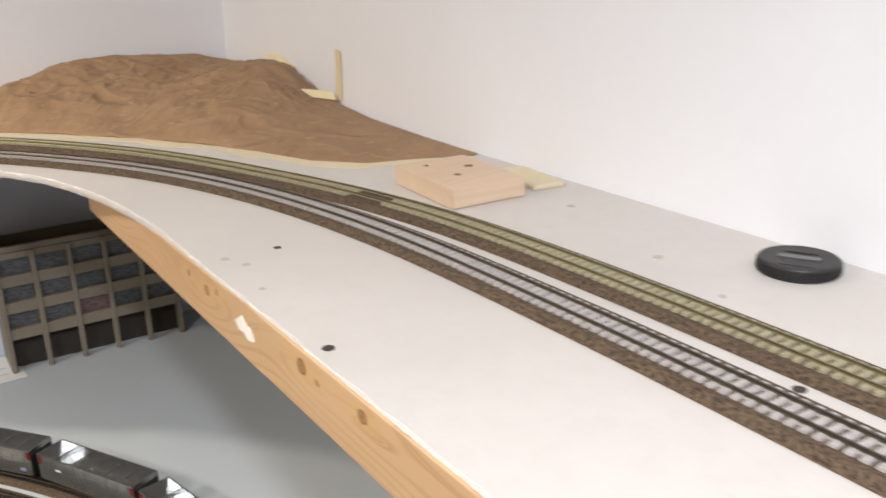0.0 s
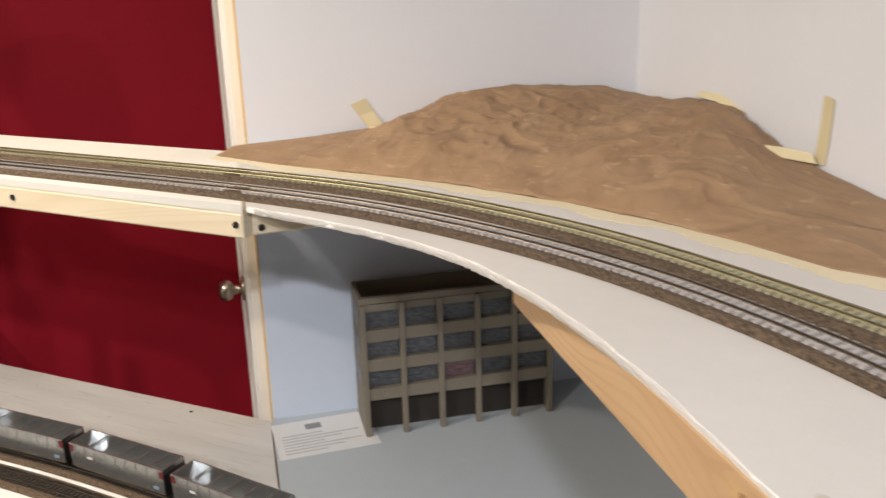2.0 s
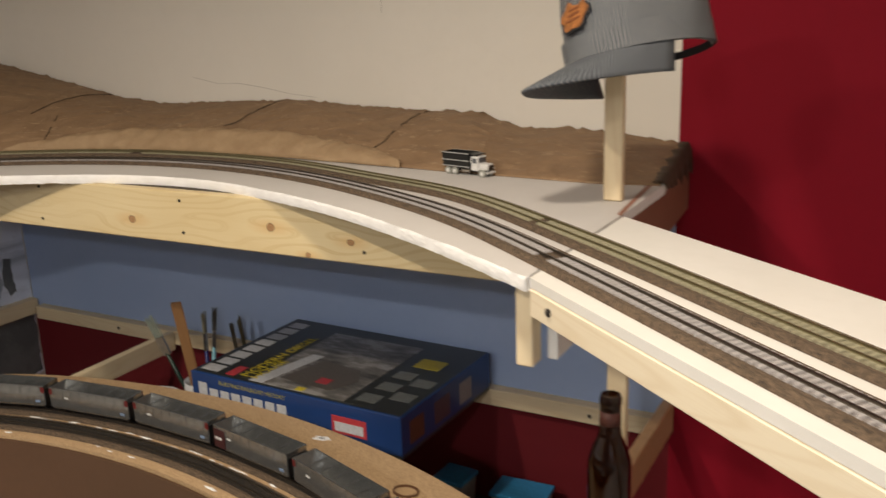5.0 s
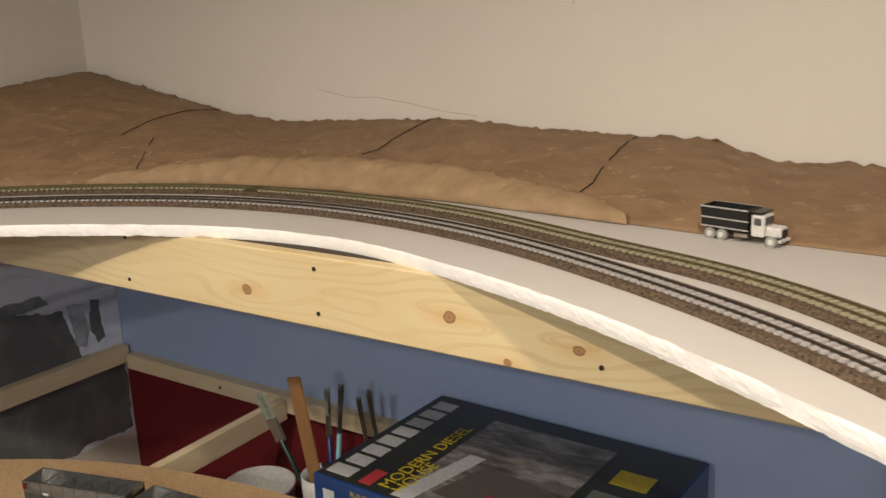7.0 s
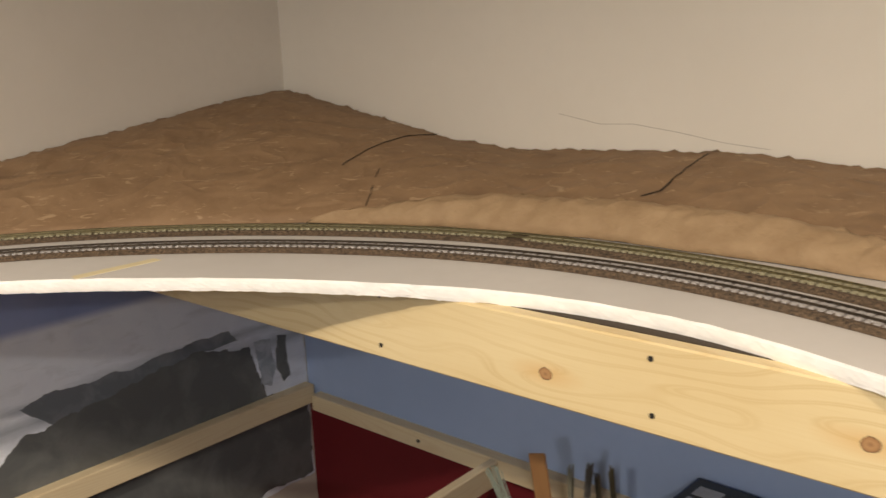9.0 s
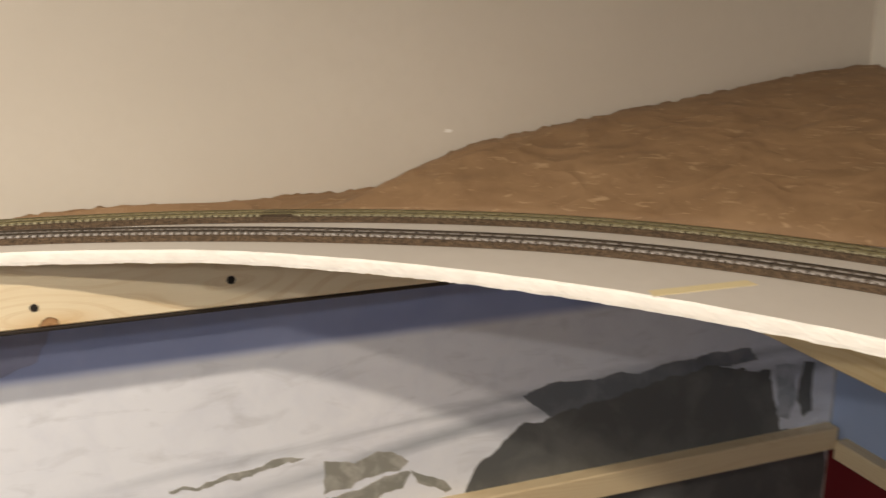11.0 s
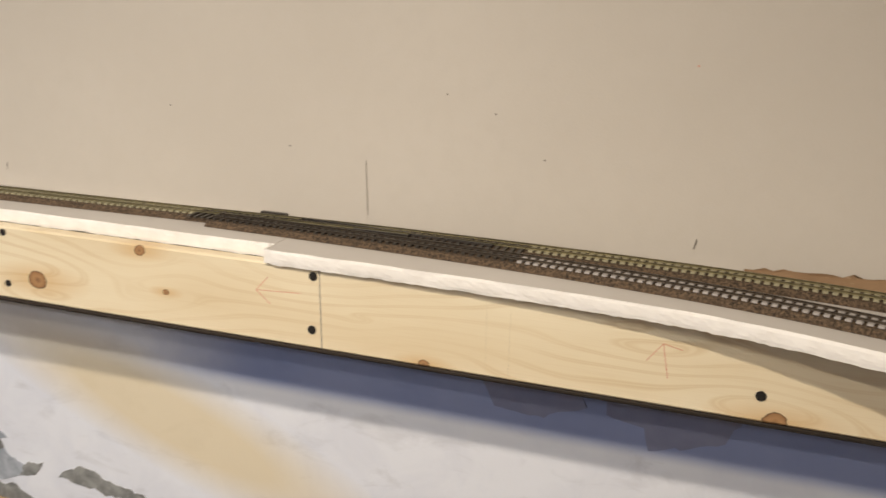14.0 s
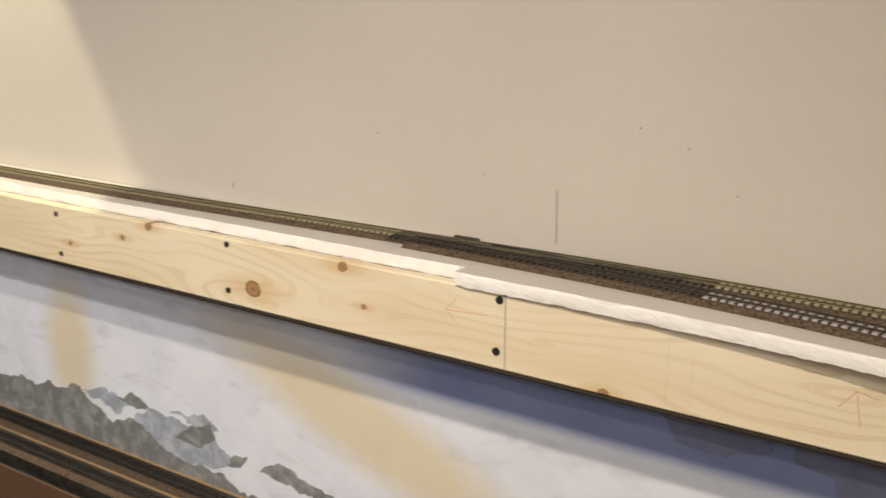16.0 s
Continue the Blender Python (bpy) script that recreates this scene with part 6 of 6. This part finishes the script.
# ---- kit box ----
def kit_box():
    m_blue = painted("blue_box_card", (0.012, 0.045, 0.17), (0.010, 0.038, 0.14), 0.35)
    m_black = painted("black_box_print", (0.020, 0.022, 0.020), (0.028, 0.030, 0.026), 0.3)
    m_white = plastic("box_white_print", (0.55, 0.56, 0.58), 0.4)
    m_yellow = plastic("box_yellow_print", (0.62, 0.50, 0.03), 0.4)
    m_red = plastic("box_red_print", (0.50, 0.05, 0.06), 0.4)
    root = thing("kit_box", "blue and black model kit box with yellow lettering", "box", pose(-1.777, 2.676, 0.8235, 0, 0, -1.8))
    L, D, H = 0.522, 0.355, 0.0865
    part("lid", box(0, L, 0, D, 0.008, H, 0.0015), m_blue, root, "blue card lid")
    part("tray", box(0.002, L - 0.002, 0.002, D - 0.002, 0, 0.0078), m_black, root)
    z = H
    part("top_print", box(0.004, L - 0.004, 0.006, D - 0.004, z, z + 0.0006), m_black, root, "dark printed top panel")
    z += 0.0007
    # brand lettering as plain bars
    for k in range(8):
        y = 0.018 + k * 0.040
        tall = 0.0 if k else 0.006
        part("brand_bar", box(0.018 - tall, 0.060, y, y + 0.030, z, z + 0.0006), m_white, root, "grey-white brand block")
    for k in range(8):
        x = 0.020 + k * 0.0300
        part("brand_bar", box(x, x + 0.0235, -0.0007, 0.0002, 0.014, 0.056 if k else 0.066), m_white, root, "white brand block")
    part("red_logo", box(0.082, 0.106, 0.016, 0.062, z, z + 0.0006), m_red, root, "red printed badge")
    part("red_logo", box(0.365, 0.445, -0.0007, 0.0002, 0.026, 0.062), m_red, root, "red printed badge")
    part("white_logo", box(0.372, 0.438, -0.0013, -0.0006, 0.031, 0.050), m_white, root, "white printed bar")
    cu = bpy.data.curves.new("tag_line", "FONT")
    cu.body, cu.size, cu.extrude = "BUILDING RAILROAD HISTORY", 0.0125, 0.0003
    tmp = bpy.data.objects.new("tag_line", cu)
    me = bpy.data.meshes.new_from_object(tmp)
    bpy.data.objects.remove(tmp)
    me.materials.append(plastic("dim_gold_print", (0.36, 0.33, 0.10), 0.5))
    ob = new("tag_line", me)
    ob.parent = root
    ob.matrix_basis = pose(0.078, -0.0006, 0.0685, 90, 0, 0)
    tagged(ob, "small gold line of lettering")
    pic = Nodes("box_picture", 0.35)
    pic.colour(pic.ramp(pic.noise(0.06, 5, 0.6, (1, 2.5, 1)), [(0.3, (0.05, 0.05, 0.045)), (0.5, (0.17, 0.16, 0.145)), (0.62, (0.32, 0.31, 0.30)), (0.75, (0.10, 0.075, 0.06))]))
    part("picture", box(0.150, 0.385, 0.012, D - 0.045, z, z + 0.0006), pic.mat, root, "grey printed picture of a building")
    shed = plastic("print_shed_grey", (0.12, 0.105, 0.09), 0.4)
    part("picture_detail", slab([(0.20, 0.05), (0.33, 0.04), (0.36, 0.10), (0.33, 0.15), (0.23, 0.16)], z + 0.0007, z + 0.0012), shed, root, "printed shed shape")
    part("picture_detail", slab([(0.150, 0.012), (0.185, 0.012), (0.215, 0.18), (0.185, 0.18)], z + 0.0007, z + 0.0012), m_white, root, "pale printed wall")
    part("picture_detail", box(0.265, 0.285, 0.014, 0.030, z + 0.0007, z + 0.0012), m_yellow, root, "yellow printed engine")
    part("picture_detail", box(0.28, 0.31, 0.06, 0.085, z + 0.0013, z + 0.0018), m_red, root, "reddish printed window")
    part("yellow_panel", box(0.415, 0.475, 0.215, 0.262, z, z + 0.0006), m_yellow, root, "yellow printed panel")
    for x, y in ((0.400, 0.03), (0.405, 0.09), (0.405, 0.15), (0.458, 0.06), (0.460, 0.13)):
        part("small_picture", box(x, x + 0.045, y, y + 0.035, z, z + 0.0006), plastic("small_print_grey", (0.16, 0.17, 0.16), 0.4), root, "small grey printed picture")
    for y0, y1, c in ((0.03, 0.08, (0.14, 0.05, 0.02)), (0.12, 0.18, (0.10, 0.05, 0.06)), (0.22, 0.27, (0.26, 0.22, 0.22))):
        part("end_picture", box(L - 0.0002, L + 0.0006, y0, y1, 0.02, 0.066), plastic("end_print", c, 0.4), root, "printed picture on the box end")
    for k, word in enumerate(("MODERN DIESEL", "HOUSE")):
        cu = bpy.data.curves.new("title_text", "FONT")
        cu.body, cu.size, cu.extrude = word, 0.032, 0.0003
        tmp = bpy.data.objects.new("title_text", cu)
        me = bpy.data.meshes.new_from_object(tmp)
        bpy.data.objects.remove(tmp)
        me.materials.append(m_yellow)
        ob = new("title_text", me)
        ob.parent = root
        ob.matrix_basis = pose(0.137 + 0.026 * k, 0.022, z + 0.0013, 0, 0, 90)
        tagged(ob, "yellow printed title")


kit_box()


# ---- brushes, sticks and tubs in the open benchwork ----
def brush(at, handle, length, wide, bristle, label):
    root = thing("paint_brush", label, "paint brush", at, "paint brushes")
    m_h = plastic("brush_handle", handle, 0.35)
    part("handle", lathe([(0, 0), (0.0035, 0.004), (0.005, 0.05), (0.0045, length * 0.62), (0, length * 0.625)], 12), m_h, root, smooth=True)
    fer = box(-wide * 0.42, wide * 0.42, -0.0035, 0.0035, length * 0.60, length * 0.78, 0.001)
    part("ferrule", fer, M_NICKEL, root, "shiny metal ferrule")
    bm = bmesh.new()
    rng = random.Random(int(length * 9999))
    for k in range(26):
        x = (rng.random() - 0.5) * wide * 0.8
        y = (rng.random() - 0.5) * 0.006
        tipx = x * 1.35 + rng.uniform(-0.001, 0.001)
        z0, z1 = length * 0.775, length * (0.97 + rng.uniform(-0.03, 0.03))
        v = [bm.verts.new((x - 0.0011, y, z0)), bm.verts.new((x + 0.0011, y, z0)), bm.verts.new((tipx + 0.0008, y * 1.4, z1)), bm.verts.new((tipx - 0.0008, y * 1.4, z1)), bm.verts.new((x, y + 0.0014, z0)), bm.verts.new((tipx, y * 1.4 + 0.0010, z1))]
        for f in ((0, 1, 2, 3), (1, 4, 5, 2), (4, 0, 3, 5)):
            bm.faces.new([v[i] for i in f])
    part("bristles", bm, plastic("bristles", bristle, 0.8), root, "splayed brush bristles")


# near-black board colour carries the shade beneath the open joists
M_SHELF = painted("shade_dark_board", (0.05, 0.03, 0.02), (0.04, 0.024, 0.016), 0.7)


def leaning(foot, tip):
    """A pose at foot whose z axis points to tip."""
    d = Vector(tip) - Vector(foot)
    return Matrix.Translation(foot) @ d.to_track_quat("Z", "Y").to_matrix().to_4x4() @ Matrix.Rotation(math.radians(75), 4, "Z"), d.length


m, l = leaning((-1.895, 2.800, 0.74), (-1.977, 2.760, 0.976))
brush(m, (0.01, 0.035, 0.02), l, 0.026, (0.30, 0.34, 0.28), "wide green-handled paint brush with pale bristles")
m, l = leaning((-1.862, 2.815, 0.74), (-1.848, 2.840, 0.990))
brush(m, (0.22, 0.50, 0.58), l, 0.009, (0.09, 0.08, 0.07), "slim light blue paint brush standing upright")
m, l = leaning((-1.876, 2.825, 0.74), (-1.885, 2.840, 0.974))
brush(m, (0.02, 0.03, 0.16), l, 0.013, (0.26, 0.24, 0.17), "slim blue-handled paint brush standing upright")
m, l = leaning((-1.875, 3.000, 0.5405), (-1.880, 2.950, 0.928))
brush(m, (0.30, 0.26, 0.16), l, 0.009, (0.22, 0.18, 0.10), "thin wooden paint brush near the wall")
m, l = leaning((-1.900, 3.000, 0.5405), (-1.906, 2.950, 0.908))
brush(m, (0.26, 0.20, 0.10), l, 0.007, (0.2, 0.16, 0.1), "thin wooden paint brush near the wall")
m, l = leaning((-1.885, 2.790, 0.74), (-1.912, 2.770, 1.013))
stirrer = beam("paint_stirrer", (-0.013, 0), (0.013, 0), 0.004, 0, l, wood("stirrer_wood", (0.30, 0.155, 0.06), (0.22, 0.105, 0.04), "Z", False), label="brown flat wooden paint stirrer standing in a jar", category="stirrer")
stirrer.matrix_world = m
m_jar = plastic("white_jar", (0.72, 0.72, 0.72), 0.35)
solid("brush_jar", lathe([(0, 0), (0.034, 0), (0.038, 0.004), (0.040, 0.085), (0.0375, 0.085), (0.0355, 0.006), (0, 0.005)], 32), m_jar, "white plastic jar holding paint brushes", "jar", pose(-1.880, 2.808, 0.7345), True)
solid("jar_block", box(-1.93, -1.84, 2.76, 2.86, 0.5405, 0.734, 0.002), M_SHELF, "added block under the brush jar, darkened for shade", "wood block")
solid("paint_pail", lathe([(0, 0), (0.058, 0), (0.062, 0.004), (0.074, 0.160), (0.077, 0.163), (0.0735, 0.166), (0.0705, 0.160), (0.059, 0.008), (0, 0.007)], 40), m_jar, "white plastic paint pail standing on the shelf", "pail", pose(-2.115, 2.865, 0.5405), True)
M_TUBLID = plastic("bright_blue_lid", (0.04, 0.30, 0.60), 0.35)
M_TUB = plastic("cloudy_tub_plastic", (0.30, 0.32, 0.32), 0.3)


def tub(at, turn, w, d, h):
    root = thing("plastic_tub", "cloudy plastic tub with a bright blue lid", "plastic tub", pose(*at, 0, 0, turn), "blue-lidded tubs")
    bm = box(-w / 2, w / 2, -d / 2, d / 2, 0, h, 0.004, 2)
    for v in bm.verts:
        if v.co.z < h / 2:
            v.co.x *= 0.86
            v.co.y *= 0.86
    part("tub", bm, M_TUB, root)
    part("lid", box(-w / 2 - 0.003, w / 2 + 0.003, -d / 2 - 0.003, d / 2 + 0.003, h, h + 0.009, 0.002, 2), M_TUBLID, root, "bright blue snap lid")


solid("bench_shelf", box(-2.30, -0.885, 2.62, 3.046, 0.526, 0.54), M_SHELF, "shelf board under the open joists, darkened for shade", "shelf")
tub((-1.150, 2.965, 0.5402), 3, 0.115, 0.075, 0.083)
tub((-1.310, 2.965, 0.5402), -4, 0.07, 0.07, 0.083)


# ---- small things on the lower level ----
def cloth():
    bm = bmesh.new()
    n = 22
    grid = []
    for i in range(n):
        row = []
        for j in range(n):
            u, v = i / (n - 1) - 0.5, j / (n - 1) - 0.5
            q = Vector((u * 4, v * 4, 2))
            edge = max(0.0, 1 - 2 * max(abs(u), abs(v)))
            h = 0.006 + (0.024 * (0.5 + noise.noise(q)) + 0.014 * abs(noise.noise(q * 2.3))) * min(1, edge * 2.2)
            row.append(bm.verts.new((u * 0.11 + 0.010 * noise.noise(q * 1.1), v * 0.075 + 0.010 * noise.noise(q * 1.3 + Vector((4, 1, 0))), h)))
        grid.append(row)
    for a, c in zip(grid, grid[1:]):
        for j in range(n - 1):
            bm.faces.new((a[j], c[j], c[j + 1], a[j + 1]))
    bmesh.ops.recalc_face_normals(bm, faces=bm.faces)
    ob = solid("crumpled_cloth", bm, plastic("navy_cloth", (0.012, 0.022, 0.06), 0.9), "crumpled navy blue cloth lying on the lower board", "cloth", pose(-0.800, 2.075, LOW - 0.001, 0, 0, 25), True)
    ob.modifiers.new("thick", "SOLIDIFY").thickness = 0.002


cloth()
ring = [Vector((0.021 * math.cos(t), 0.016 * math.sin(t))) for t in np.linspace(0.2, 6.4, 40)]
solid("wire_ring", sweep(ring, [(-0.0016, 0), (0.0016, 0), (0.0016, 0.003), (-0.0016, 0.003)], 0), plastic("rusty_wire", (0.13, 0.06, 0.03), 0.6), "small brown rubber ring on the particle board", "ring", pose(-1.147, 2.492, LOW - 0.0008))
scrap = thing("paper_scrap", "tiny torn white paper scrap with grey print", "paper", pose(-1.381, 2.589, LOW - 0.0008, 0, 0, 12))
part("paper", slab([(-0.017, -0.006), (0.006, -0.008), (0.018, -0.002), (0.010, 0.007), (-0.012, 0.006)], 0, 0.001), M_PAPER, scrap)
part("print_bar", box(-0.006, 0.006, -0.003, 0.002, 0.0008, 0.0014), M_PRINT, scrap, "grey printed bar")
for x, y in ((-0.635, 2.395), (-0.24, 2.085), (-0.800, 2.395)):
    solid("plank_screw", disc((0, 0, 0), (0, 0, 1), 0.0035, 0.001), M_HOLE, "dark screw sunk in the whitewashed plank", "screw", pose(x, y, LOW + 0.0001), group="plank screws")
solid("tape_strip", slab([(-2.202, 2.260), (-2.186, 2.255), (-2.180, 2.366), (-2.196, 2.366)], DECK, DECK + 0.0006), M_TAPE, "yellowed masking tape strip across the deck joint", "masking tape")
solid("ledger_screw", disc((0, 0, 0), (0, 1, 0), 0.004, 0.002), M_HOLE, "dark screw head in the pine ledger", "screw", pose(-1.02, 3.0175, 0.803), group="ledger screws")
solid("ledger_screw", disc((0, 0, 0), (0, 1, 0), 0.004, 0.002), M_HOLE, "dark screw head in the pine ledger", "screw", pose(-2.38, 3.0175, 0.803), group="ledger screws")

# thin cracks in the paint of the north wall
M_CRACK = plastic("paint_crack", (0.58, 0.54, 0.47), 0.8)
for line in (((-2.04, 1.485), (-1.96, 1.470), (-1.90, 1.472), (-1.824, 1.462), (-1.75, 1.449), (-1.678, 1.442)), ((-1.495, 1.66), (-1.496, 1.64), (-1.495, 1.621))):
    bm = bmesh.new()
    for (x0, z0), (x1, z1) in zip(line, line[1:]):
        d = Vector((x1 - x0, z1 - z0)).normalized() * 0.0005
        v = [bm.verts.new((x, Y_NORTH - 0.0004, z)) for x, z in ((x0 - d.y, z0 + d.x), (x0 + d.y, z0 - d.x), (x1 + d.y, z1 - d.x), (x1 - d.y, z1 + d.x))]
        bm.faces.new(v)
    bmesh.ops.recalc_face_normals(bm, faces=bm.faces)
    solid("wall_crack", bm, M_CRACK, "hairline crack in the cream wall paint", "wall mark", group="marks on the wall").modifiers.new("thick", "SOLIDIFY").thickness = 0.0006

# dried glue and paint beside the lower tracks
rng = random.Random(77)
verts, faces = [], []
for _ in range(150):
    line = rng.choice((offset_line(TRAIN, 0.030), offset_line(TRAIN, 0.030), offset_line(TRAIN, -0.030), offset_line(TRAIN, 0.092)))
    k = rng.randrange(int(len(line) * 0.16), int(len(line) * 0.56))
    c = line[k] + Vector((rng.uniform(-0.004, 0.004), rng.uniform(-0.004, 0.004)))
    t = (line[k + 1] - line[k]).normalized()
    long, wide, n, first = rng.uniform(0.004, 0.022), rng.uniform(0.0015, 0.0045), 9, len(verts)
    for j in range(n):
        a = 2 * math.pi * j / n
        q = c + t * (long * math.cos(a) * rng.uniform(0.6, 1.0)) + Vector((-t.y, t.x)) * (wide * math.sin(a) * rng.uniform(0.6, 1.0))
        verts.append((q.x, q.y, LOW + 0.0004))
    top = len(verts)
    verts.append((c.x, c.y, LOW + 0.0016))
    faces += [(first + j, first + (j + 1) % n, top) for j in range(n)]
me = bpy.data.meshes.new("glue_flecks")
me.from_pydata(verts, [], faces)
me.materials.append(M_FOAM)
tagged(new("glue_flecks", me), "dried white glue flecks beside the lower tracks", "glue", kind="stuff")
